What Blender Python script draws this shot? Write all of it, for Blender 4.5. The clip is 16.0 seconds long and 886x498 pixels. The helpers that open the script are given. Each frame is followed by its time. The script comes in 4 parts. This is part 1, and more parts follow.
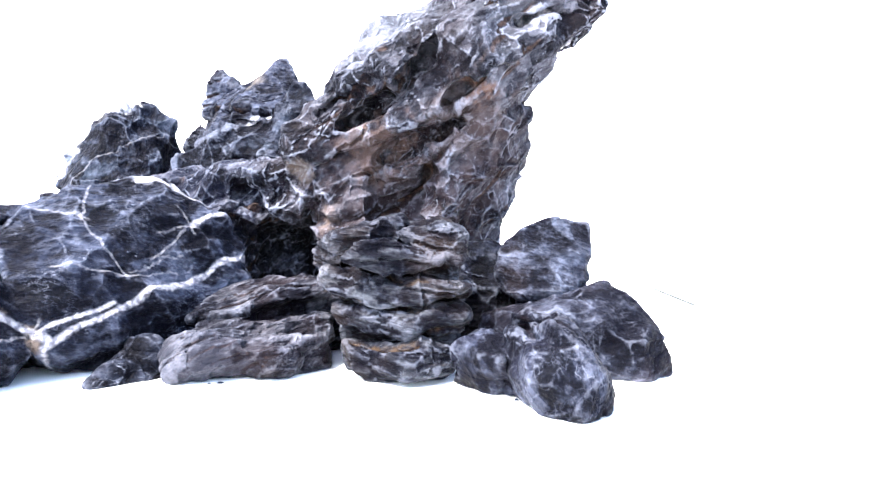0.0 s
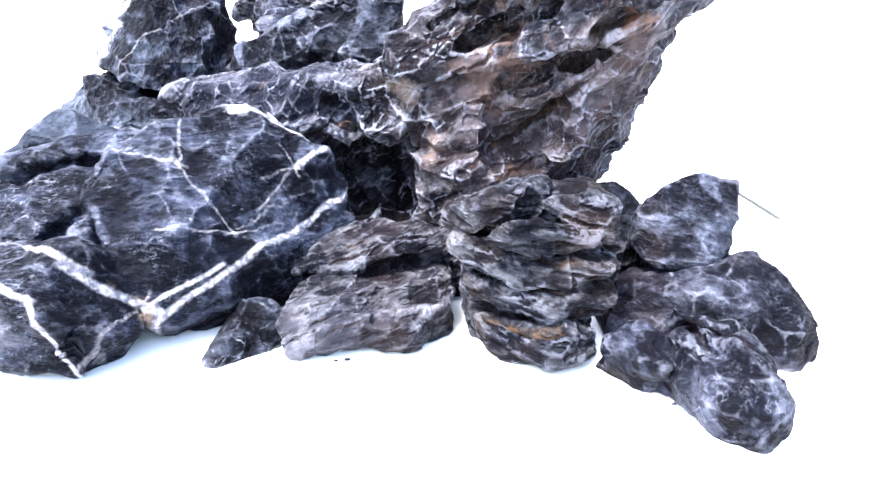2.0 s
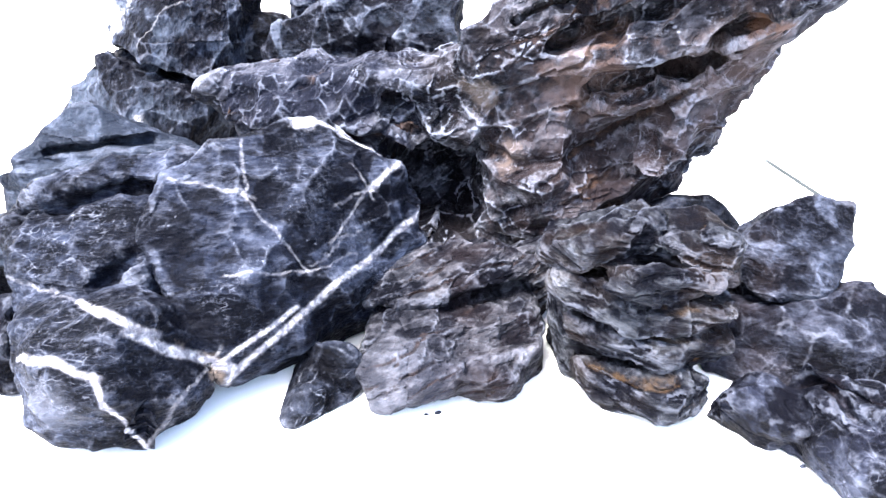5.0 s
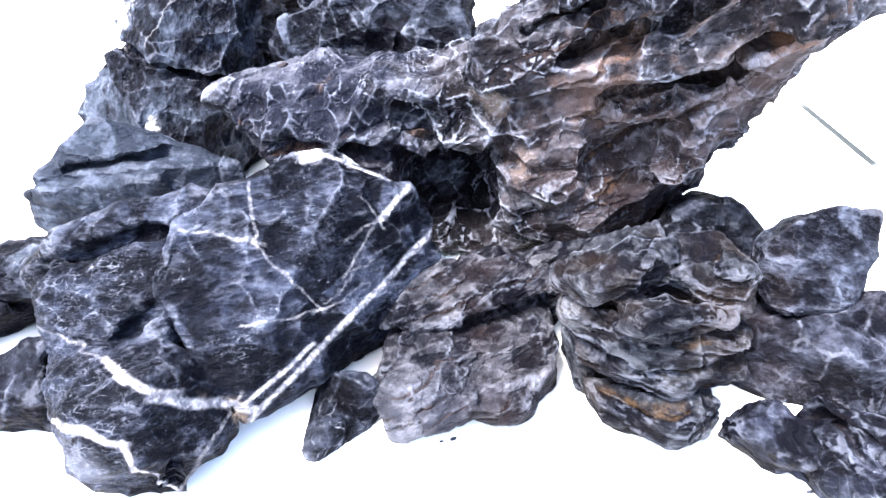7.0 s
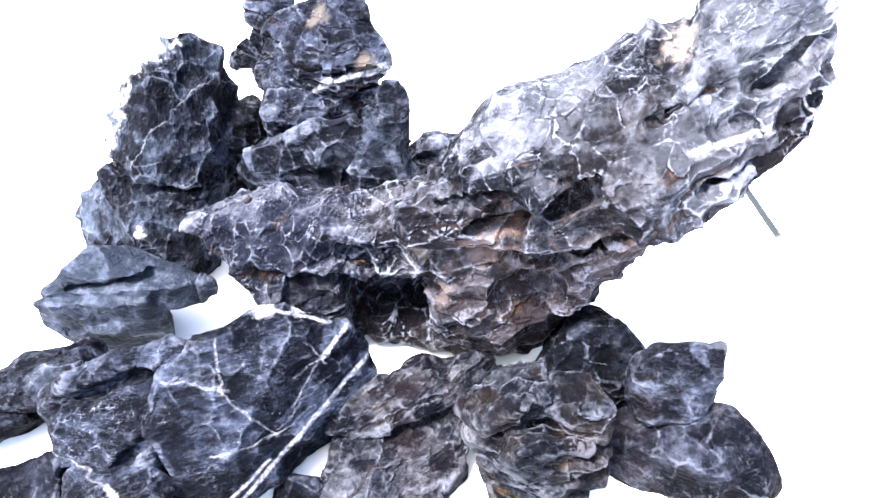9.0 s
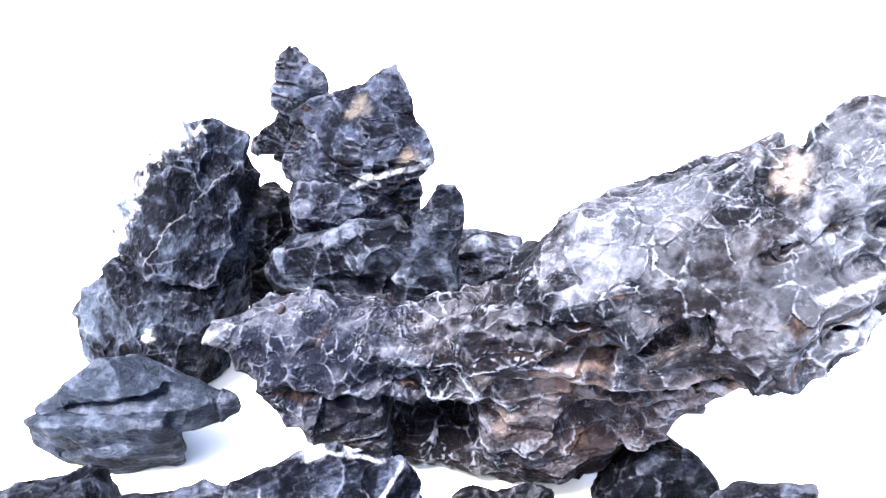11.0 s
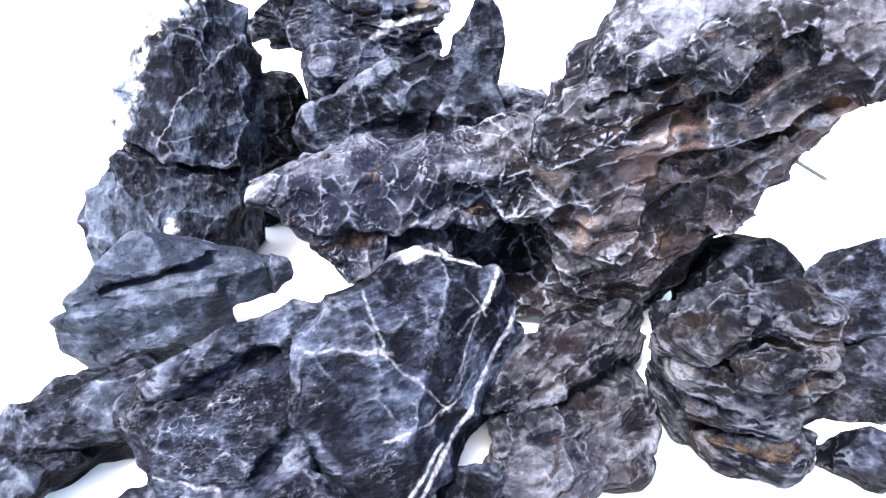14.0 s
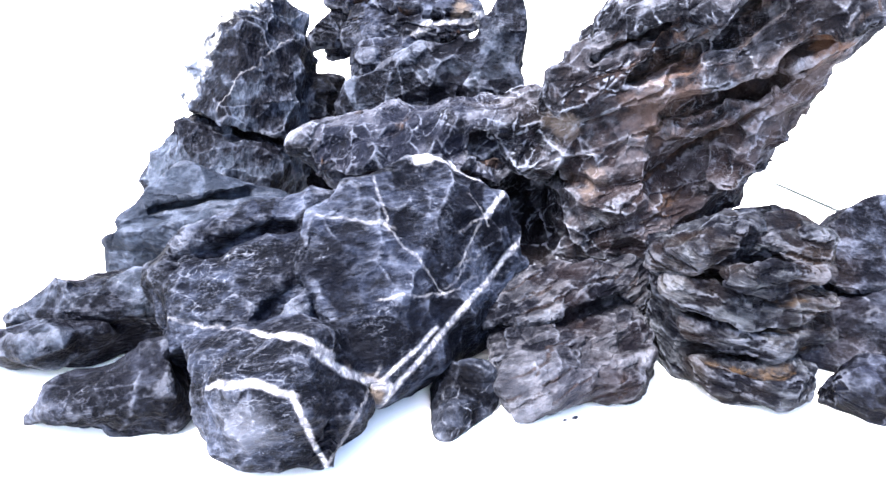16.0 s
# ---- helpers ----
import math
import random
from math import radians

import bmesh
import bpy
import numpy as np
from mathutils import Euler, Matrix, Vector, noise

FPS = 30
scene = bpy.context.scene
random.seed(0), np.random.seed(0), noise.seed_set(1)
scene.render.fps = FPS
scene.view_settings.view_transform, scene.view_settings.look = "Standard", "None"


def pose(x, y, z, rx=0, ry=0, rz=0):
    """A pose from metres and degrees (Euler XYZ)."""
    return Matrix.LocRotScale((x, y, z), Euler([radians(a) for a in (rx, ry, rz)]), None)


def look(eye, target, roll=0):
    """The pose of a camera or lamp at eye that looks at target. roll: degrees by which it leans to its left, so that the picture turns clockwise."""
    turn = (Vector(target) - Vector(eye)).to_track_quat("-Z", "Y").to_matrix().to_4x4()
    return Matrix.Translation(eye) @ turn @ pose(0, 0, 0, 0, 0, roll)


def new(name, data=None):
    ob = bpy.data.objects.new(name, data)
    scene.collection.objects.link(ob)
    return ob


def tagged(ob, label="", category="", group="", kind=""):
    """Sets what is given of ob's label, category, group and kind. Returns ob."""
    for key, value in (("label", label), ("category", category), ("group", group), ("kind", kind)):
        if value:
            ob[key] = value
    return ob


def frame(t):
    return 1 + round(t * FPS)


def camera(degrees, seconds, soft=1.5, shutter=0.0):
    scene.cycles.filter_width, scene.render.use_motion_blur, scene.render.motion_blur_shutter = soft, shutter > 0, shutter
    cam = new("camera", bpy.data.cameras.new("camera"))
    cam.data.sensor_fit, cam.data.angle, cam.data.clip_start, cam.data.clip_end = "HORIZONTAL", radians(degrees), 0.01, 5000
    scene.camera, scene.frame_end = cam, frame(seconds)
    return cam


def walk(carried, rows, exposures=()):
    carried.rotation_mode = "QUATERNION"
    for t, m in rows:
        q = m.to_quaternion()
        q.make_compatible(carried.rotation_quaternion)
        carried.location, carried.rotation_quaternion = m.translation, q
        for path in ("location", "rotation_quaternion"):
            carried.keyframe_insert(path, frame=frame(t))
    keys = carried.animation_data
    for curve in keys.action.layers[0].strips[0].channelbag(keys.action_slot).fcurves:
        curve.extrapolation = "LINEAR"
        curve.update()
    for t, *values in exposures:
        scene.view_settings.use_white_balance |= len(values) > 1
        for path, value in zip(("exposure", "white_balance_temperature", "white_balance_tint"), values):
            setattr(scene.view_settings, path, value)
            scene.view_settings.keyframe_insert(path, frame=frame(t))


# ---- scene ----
cam = camera(65.6, 16.0)
PATH = [
    (0, (0.002, 0.016, 0.128), (-0.005, 2.011, -0.001), 0.4),
    (0.5, (-0.035, 0.022, 0.154), (0.004, 1.997, -0.16), 1.6),
    (1, (-0.047, 0.039, 0.196), (0.006, 1.981, -0.281), 2.2),
    (1.5, (-0.072, 0.065, 0.222), (0.0, 1.98, -0.35), 2.6),
    (2, (-0.108, 0.091, 0.223), (-0.062, 1.978, -0.438), 3.4),
    (2.5, (-0.117, 0.105, 0.243), (-0.049, 1.981, -0.447), 3.2),
    (3, (-0.112, 0.111, 0.256), (-0.007, 1.979, -0.451), 3.2),
    (3.5, (-0.099, 0.157, 0.247), (0.031, 1.978, -0.568), 3.0),
    (4, (-0.122, 0.165, 0.26), (0.011, 1.974, -0.583), 2.9),
    (4.5, (-0.155, 0.159, 0.263), (-0.066, 1.967, -0.588), 2.9),
    (5, (-0.184, 0.165, 0.26), (-0.061, 1.978, -0.575), 4.5),
    (5.2, (-0.196, 0.165, 0.26), (-0.087, 1.979, -0.577), 4.3),
    (7.3, (-0.163, 0.203, 0.36), (-0.16, 1.872, -0.742), 0.6),
    (7.5, (-0.157, 0.202, 0.382), (-0.194, 1.865, -0.73), 1.0),
    (8, (-0.143, 0.208, 0.418), (-0.137, 1.806, -0.785), 2.0),
    (8.5, (-0.129, 0.195, 0.467), (-0.1, 1.786, -0.744), 1.6),
    (9, (-0.12, 0.19, 0.505), (-0.085, 1.795, -0.688), 1.4),
    (9.5, (-0.139, 0.217, 0.53), (-0.102, 1.823, -0.661), 2.0),
    (10, (-0.157, 0.237, 0.547), (-0.147, 1.895, -0.572), 1.5),
    (10.2, (-0.165, 0.242, 0.551), (-0.14, 1.905, -0.56), 1.9),
    (12.3, (-0.272, 0.318, 0.431), (0.17, 1.995, -0.565), 4.0),
    (12.5, (-0.281, 0.322, 0.427), (0.179, 1.981, -0.591), 2.0),
    (13, (-0.291, 0.303, 0.399), (0.22, 1.961, -0.595), 0.9),
    (13.5, (-0.295, 0.259, 0.371), (0.09, 1.951, -0.623), -0.9),
    (14, (-0.301, 0.232, 0.362), (0.044, 1.922, -0.651), -0.2),
    (14.5, (-0.31, 0.214, 0.349), (0.024, 1.915, -0.649), 0.4),
    (15, (-0.311, 0.191, 0.319), (-0.02, 1.935, -0.616), 0.7),
    (15.5, (-0.301, 0.166, 0.291), (-0.041, 1.975, -0.52), 0.9),
    (16, (-0.282, 0.132, 0.244), (-0.079, 2.008, -0.421), 1.0),
]
EXPOSURES = [(0, 3.9), (2, 3.95), (3, 3.82), (5, 3.73), (9, 3.7), (12.5, 3.54), (14.5, 3.5), (16, 3.64)]
walk(cam, [(t, look(eye, target, roll)) for t, eye, target, roll in PATH], EXPOSURES)

# ---- light and exposure ----
SUN_TO = Vector((0.30, 0.25, -0.70)).normalized()
world = bpy.data.worlds.new("sky")
scene.world = world
world.use_nodes = True
wn = world.node_tree.nodes
sky = wn.new("ShaderNodeTexSky")
sky.sky_type = "NISHITA"
sky.sun_disc = False
sky.sun_elevation = math.asin(-SUN_TO.z)
sky.sun_rotation = math.atan2(-SUN_TO.x, -SUN_TO.y)
sky.air_density, sky.dust_density, sky.ozone_density = 1.0, 3.0, 1.0
wn["Background"].inputs["Strength"].default_value = 0.15
world.node_tree.links.new(sky.outputs[0], wn["Background"].inputs["Color"])
sun = new("sun", bpy.data.lights.new("sun", "SUN"))
sun.data.energy, sun.data.angle, sun.data.color = 3.2, radians(16), (1.0, 0.95, 0.88)
sun.matrix_world = look(-3 * SUN_TO, (0, 0, 0))

# ---- noise, on arrays of points ----


def hashed(ix, iy, iz, seed):
    h = (ix.astype(np.uint32) * np.uint32(374761393)) ^ (iy.astype(np.uint32) * np.uint32(668265263)) ^ (iz.astype(np.uint32) * np.uint32(2147483647)) ^ np.uint32(seed * 2654435 + 97)
    h = (h ^ (h >> np.uint32(13))) * np.uint32(1274126177)
    h = (h ^ (h >> np.uint32(16))) * np.uint32(2246822519)
    return h ^ (h >> np.uint32(15))


def lattice(ix, iy, iz, seed):
    return (hashed(ix, iy, iz, seed) & np.uint32(0xFFFF)).astype(np.float32) / 65535.0


def lattice3(ix, iy, iz, seed):
    h = hashed(ix, iy, iz, seed)
    return [((h >> np.uint32(n)) & np.uint32(0x3FF)).astype(np.float32) / 1023.0 for n in (0, 10, 20)]


def value_noise(p, size, seed):
    q = p / size
    i = np.floor(q).astype(np.int64)
    f = (q - i).astype(np.float32)
    f = f * f * f * (f * (f * 6 - 15) + 10)
    total = 0
    for dx in (0, 1):
        for dy in (0, 1):
            for dz in (0, 1):
                w = (f[:, 0] if dx else 1 - f[:, 0]) * (f[:, 1] if dy else 1 - f[:, 1]) * (f[:, 2] if dz else 1 - f[:, 2])
                total = total + w * lattice(i[:, 0] + dx, i[:, 1] + dy, i[:, 2] + dz, seed)
    return total * 2 - 1


def fbm(p, size, seed, octaves=4, fall=0.5):
    total, amp = 0, 1.0
    for n in range(octaves):
        total = total + amp * value_noise(p, size / 2.03**n, seed + 17 * n)
        amp *= fall
    return total


def warped(p, size, amount, seed):
    return p + amount * np.stack([fbm(p, size, seed + 100 * n, 2) for n in range(3)], 1)


def chips(p, size, seed, curve=1.0, tilt=1.3, spread=0.8):
    """Chipped planes that meet in sharp ridges: the height in cell widths, how near the next plane is, and a random number for each plane."""
    q = p / size
    i = np.floor(q).astype(np.int64)
    f = (q - i).astype(np.float32)
    low = np.full(len(p), 9.0, np.float32)
    second, pick = low.copy(), low.copy()
    for dx in (-1, 0, 1):
        for dy in (-1, 0, 1):
            for dz in (-1, 0, 1):
                x, y, z = i[:, 0] + dx, i[:, 1] + dy, i[:, 2] + dz
                a, b, c = lattice3(x, y, z, seed)
                u, v, w = f[:, 0] - dx - a, f[:, 1] - dy - b, f[:, 2] - dz - c
                mark = (a * 7.31 + b * 3.77 + c * 5.13) % 1.0
                lean = ((b * 9.7 + c * 3.1) % 1.0 - 0.5) * u + ((c * 8.3 + a * 4.7) % 1.0 - 0.5) * v + ((a * 6.9 + b * 5.9) % 1.0 - 0.5) * w
                h = spread * (mark - 0.5) + 2 * tilt * lean + curve * (u * u + v * v + w * w)
                lower = h < low
                second = np.where(lower, low, np.minimum(second, h))
                low = np.where(lower, h, low)
                pick = np.where(lower, mark, pick)
    return low, second - low, pick


# ---- stones: blocks melted together, then weathered ----


def block(corners, soft=0.0016):
    """The planes of the convex block with these corners."""
    bm = bmesh.new()
    for c in corners:
        bm.verts.new(c)
    bmesh.ops.convex_hull(bm, input=bm.verts)
    bm.normal_update()
    planes = {}
    for f in bm.faces:
        key = tuple(round(v, 2) for v in f.normal)
        planes[key] = max(planes.get(key, (-9, None))[0], f.normal.dot(f.verts[0].co)), f.normal.copy()
    bm.free()
    normals = np.array([n for _, n in planes.values()], np.float64)
    offsets = np.array([d for d, _ in planes.values()])
    pts = np.array(corners)
    return normals, offsets, soft, pts.min(0), pts.max(0)


def block_distance(p, b):
    normals, offsets, soft = b[:3]
    d = (p @ normals.T - offsets) / soft
    top = d.max(1)
    return soft * (top + np.log(np.exp(np.maximum(d - top[:, None], -30)).sum(1)) - 0.6)


def solid_distance(p, blocks, hollows, melt):
    d = block_distance(p, blocks[0])
    for b in blocks[1:]:
        e = block_distance(p, b)
        h = np.clip(0.5 + 0.5 * (e - d) / melt, 0, 1)
        d = e + (d - e) * h - melt * h * (1 - h)
    for b in hollows:
        e = -block_distance(p, b)
        h = np.clip(0.5 - 0.5 * (e - d) / melt, 0, 1)
        d = e + (d - e) * h + melt * h * (1 - h)
    return d


def slope_of(f, p, e=0.0006):
    g = 0
    for k in ((1, -1, -1), (-1, -1, 1), (-1, 1, -1), (1, 1, 1)):
        k = np.array(k, float)
        g = g + f(p + e * k)[:, None] * k
    return g / np.maximum(np.linalg.norm(g, axis=1, keepdims=True), 1e-9)


def skin(f, low, high, step):
    """A quad skin on f = 0 between two corners."""
    low, high = np.array(low) - 3 * step, np.array(high) + 3 * step
    axes = [np.arange(a, b, step) for a, b in zip(low, high)]
    n = [len(a) for a in axes]
    grid = np.stack(np.meshgrid(*axes, indexing="ij"), -1).reshape(-1, 3)
    inside = (np.concatenate([f(part) for part in np.array_split(grid, max(1, len(grid) // 200000))]) < 0).reshape(n)
    quads, where = [], np.arange(n[0] * n[1] * n[2]).reshape(n)
    for a in range(3):
        b, c = (a + 1) % 3, (a + 2) % 3
        lo, hi = [slice(1, -1)] * 3, [slice(1, -1)] * 3
        lo[a], hi[a] = slice(1, -2), slice(2, -1)
        here, there = inside[tuple(lo)], inside[tuple(hi)]
        base = where[tuple(lo)]
        sb, sc = where.strides[b] // 8, where.strides[c] // 8
        for flip, mask in ((False, here & ~there), (True, ~here & there)):
            w = base[mask]
            ring = np.stack([w - sb - sc, w - sc, w, w - sb], 1)
            quads.append(ring[:, ::-1] if flip else ring)
    quads = np.concatenate(quads)
    used, quads = np.unique(quads, return_inverse=True)
    quads = quads.reshape(-1, 4)
    return grid[used] + step / 2, quads


def relaxed(v, q):
    total, count = np.zeros_like(v), np.zeros(len(v))
    for a in range(4):
        for b in (q[:, (a + 1) % 4], q[:, (a + 3) % 4]):
            np.add.at(total, q[:, a], v[b])
            np.add.at(count, q[:, a], 1)
    return 0.5 * v + 0.5 * total / np.maximum(count, 1)[:, None]


def convexity(v, q, normal, rounds=4):
    """How far each point stands proud of its neighbourhood, in metres."""
    smooth = v
    ends = np.concatenate([np.stack([q[:, a], q[:, (a + k) % 4]], 1) for a in range(4) for k in (1, 3)])
    count = np.maximum(np.bincount(ends[:, 0], minlength=len(v)), 1)
    for _ in range(rounds):
        smooth = np.stack([np.bincount(ends[:, 0], smooth[ends[:, 1], k], len(v)) / count for k in range(3)], 1)
    return ((v - smooth) * normal).sum(1)


def finer(v, q):
    edges = np.sort(np.stack([np.stack([q[:, a], q[:, (a + 1) % 4]], 1) for a in range(4)], 1).reshape(-1, 2), axis=1)
    keys, back = np.unique(edges[:, 0] * len(v) + edges[:, 1], return_inverse=True)
    back = back.reshape(-1, 4) + len(v)
    mids = (v[keys // len(v)] + v[keys % len(v)]) / 2
    middle = np.arange(len(q)) + len(v) + len(mids)
    out = np.concatenate([np.stack([q[:, a], back[:, a], middle, back[:, (a + 3) % 4]], 1) for a in range(4)])
    return np.concatenate([v, mids, v[q].mean(1)]), out


def settled(f, v, times=2):
    for _ in range(times):
        v = v - np.clip(f(v), -0.004, 0.004)[:, None] * slope_of(f, v)
    return v


def stone(name, material, blocks, hollows=(), melt=0.004, scallop=0.003, cell=0.018, lump=0.0015, lump_size=0.05, facet=0.0045, chip_size=0.045, bed=(0, 0, 1), flat=0.5,
          strata=None, cracks=(), seed=1, step=0.005, rounds=2, label="", category="stone", group=""):
    """A stone of melted blocks. bed: the way its layers face; flat: how much they are pressed; strata: (thickness, depth). cracks: (point, normal, width, depth, reach)."""
    soft = min(0.0016, 0.3 * step)
    made = [block(c, soft) for c in blocks]
    cut = [block(c, soft) for c in hollows]

    def f(p):
        return solid_distance(p, made, cut, melt)

    low, high = np.min([b[3] for b in made], 0), np.max([b[4] for b in made], 0)
    v, q = skin(f, low, high, step)
    v = relaxed(relaxed(v, q), q)
    v = settled(f, v, 3)
    for _ in range(rounds - 1):
        v, q = finer(v, q)
        v = settled(f, v, 1)
    normal = slope_of(f, v)
    if rounds:
        normal = finer(normal, q)[0]
        normal = normal / np.maximum(np.linalg.norm(normal, axis=1, keepdims=True), 1e-9)
        v, q = finer(v, q)
    p = v
    along = np.array(Vector(bed).normalized())
    pressed = p + np.outer(p @ along, along) * flat
    lumps = fbm(pressed, lump_size, seed, 3)
    bent = warped(p, 0.03, 0.005, seed + 31)
    straight = warped(pressed, 0.06, 0.004, seed + 33)
    a_low, a_gap, a_pick = chips(straight + 7.0, chip_size, seed + 12)
    b_low, b_gap, b_pick = chips(bent, cell, seed + 5, 1.2, 1.2, 0.7)
    d_low, d_gap, _ = chips(straight + 5.0, chip_size * 0.62, seed + 21, 1.0, 1.2, 0.8)
    patchy = np.clip(0.85 + 1.0 * value_noise(p, 0.045, seed + 7), 0.35, 1.5)
    split = np.exp(-((d_gap / 0.05) ** 2)) * np.clip(0.2 + 2.0 * value_noise(p, 0.04, seed + 25), 0, 1)
    height = lump * lumps * 0.8 + facet * 1.5 * (a_low - a_low.mean()) - 0.7 * facet * 1.3 * (d_low - d_low.mean()) * np.clip(0.6 + 1.5 * value_noise(p, 0.06, seed + 23), 0, 1.2)
    height = height + scallop * patchy * 1.6 * (b_low - b_low.mean()) - 0.18 * facet * split + 0.0004
    height = height + 0.0005 * fbm(p, 0.009, seed + 8, 3, 0.6)
    relief = 0.25 * np.clip(0.5 + 0.8 * b_low, 0, 1) + 0.45 * a_pick + 0.3 * b_pick
    edge = np.maximum(0.4 * np.exp(-((a_gap / 0.04) ** 2)), np.clip(patchy, 0, 1) * 0.35 * np.exp(-((b_gap / 0.06) ** 2)))
    clay_and_shade = np.zeros(len(p))
    if strata:
        thick, depth = strata
        level = (p @ along + 0.3 * thick * fbm(p, 0.05, seed + 40, 3) + 0.5 * thick * value_noise(p, 0.11, seed + 43)) / thick + 0.45 * b_pick
        step_no = np.floor(level)
        rand = lattice(step_no.astype(np.int64), np.zeros(len(p), np.int64), np.zeros(len(p), np.int64), seed + 41)
        part = level - step_no
        groove = np.exp(-((np.minimum(part, 1 - part) / 0.11) ** 4)) * np.clip(0.7 + 0.9 * value_noise(p, 0.035, seed + 42), 0, 1.2)
        height = height + depth * (1.7 * (rand - 0.5) - 0.7 * groove - 0.35 * (part - 0.5))
        clay_and_shade = np.maximum(clay_and_shade, groove * np.clip(0.4 + value_noise(p, 0.05, seed + 44) * 1.2, 0, 1))
    for point, n, width, depth, reach in cracks:
        n = np.array(Vector(n).normalized())
        off = (bent - np.array(point)) @ n
        far = np.linalg.norm(p - np.array(point), axis=1)
        mask = np.exp(-((off / width) ** 2)) * np.clip(1.6 - 1.6 * far / reach, 0, 1)
        height = height - depth * mask
        clay_and_shade = np.maximum(clay_and_shade, mask)
    v = v + height[:, None] * normal
    v[:, 2] = np.maximum(v[:, 2], 0.0005)
    ridge = np.clip(0.5 + convexity(v, q, normal) / 0.0011, 0, 1)
    base = np.array([v[:, 0].mean(), v[:, 1].mean(), 0.0])
    mesh = bpy.data.meshes.new(name)
    mesh.vertices.add(len(v))
    mesh.vertices.foreach_set("co", (v - base).astype(np.float32).ravel())
    mesh.loops.add(q.size)
    mesh.loops.foreach_set("vertex_index", q.astype(np.int32).ravel())
    mesh.polygons.add(len(q))
    mesh.polygons.foreach_set("loop_start", np.arange(0, q.size, 4, dtype=np.int32))
    for key, values in (("relief", relief), ("edge", edge), ("clay_and_shade", clay_and_shade), ("ridge", ridge)):
        mesh.attributes.new(key, "FLOAT", "POINT").data.foreach_set("value", values.astype(np.float32))
    mesh.update(calc_edges=True)
    mesh.polygons.foreach_set("use_smooth", np.zeros(len(q), bool))
    mesh.materials.append(material(base) if callable(material) else material)
    ob = new(name, mesh)
    ob.location = base
    return tagged(ob, label, category, group)


def slit(a, b, thick, depth, inward=(0, 1, 0)):
    """The corners of a tapering cleft that opens along a to b."""
    a, b, n = Vector(a), Vector(b), Vector(inward).normalized()
    up = n.cross(b - a).normalized() * thick / 2
    out = -0.04 * n
    mouth = [a.lerp(b, w) + side * k * up for w, k in ((0, 0.4), (0.3, 1), (0.7, 1), (1, 0.4)) for side in (-1, 1)]
    return [tuple(p) for p in mouth] + [tuple(p + out) for p in mouth] + [tuple(a.lerp(b, w) + side * 0.65 * up + depth * n) for w in (0.15, 0.85) for side in (-1, 1)]


# ---- materials ----


class Nodes:
    """Short ways to build a node tree."""

    def __init__(self, name):
        self.material = bpy.data.materials.new(name)
        self.material.use_nodes = True
        self.tree = self.material.node_tree
        self.shader = self.tree.nodes["Principled BSDF"]

    def put(self, kind, inputs=None, **settings):
        n = self.tree.nodes.new("ShaderNode" + kind)
        for k, v in settings.items():
            setattr(n, k, v)
        for k, v in (inputs or {}).items():
            self.join(v, n.inputs[k])
        return n

    def join(self, value, socket):
        if isinstance(value, bpy.types.NodeSocket):
            self.tree.links.new(value, socket)
        else:
            socket.default_value = value

    def math(self, op, a, b=0.0, clamp=False):
        return self.put("Math", {0: a, 1: b}, operation=op, use_clamp=clamp).outputs[0]

    def ramp(self, value, low, high, to_low=0.0, to_high=1.0):
        n = self.put("MapRange", {"Value": value, "From Min": low, "From Max": high, "To Min": to_low, "To Max": to_high})
        n.interpolation_type = "SMOOTHSTEP"
        return n.outputs[0]

    def mix(self, factor, a, b):
        n = self.put("Mix", data_type="RGBA")
        self.join(factor, n.inputs[0])
        self.join(a, n.inputs[6])
        self.join(b, n.inputs[7])
        return n.outputs[2]

    def noise(self, where, scale, detail=4.0, rough=0.55):
        return self.put("TexNoise", {"Vector": where, "Scale": scale, "Detail": detail, "Roughness": rough}).outputs["Fac"]


def rgb(r, g, b):
    return (r, g, b, 1.0)


TONE = (1.075, 1.095, 1.14)


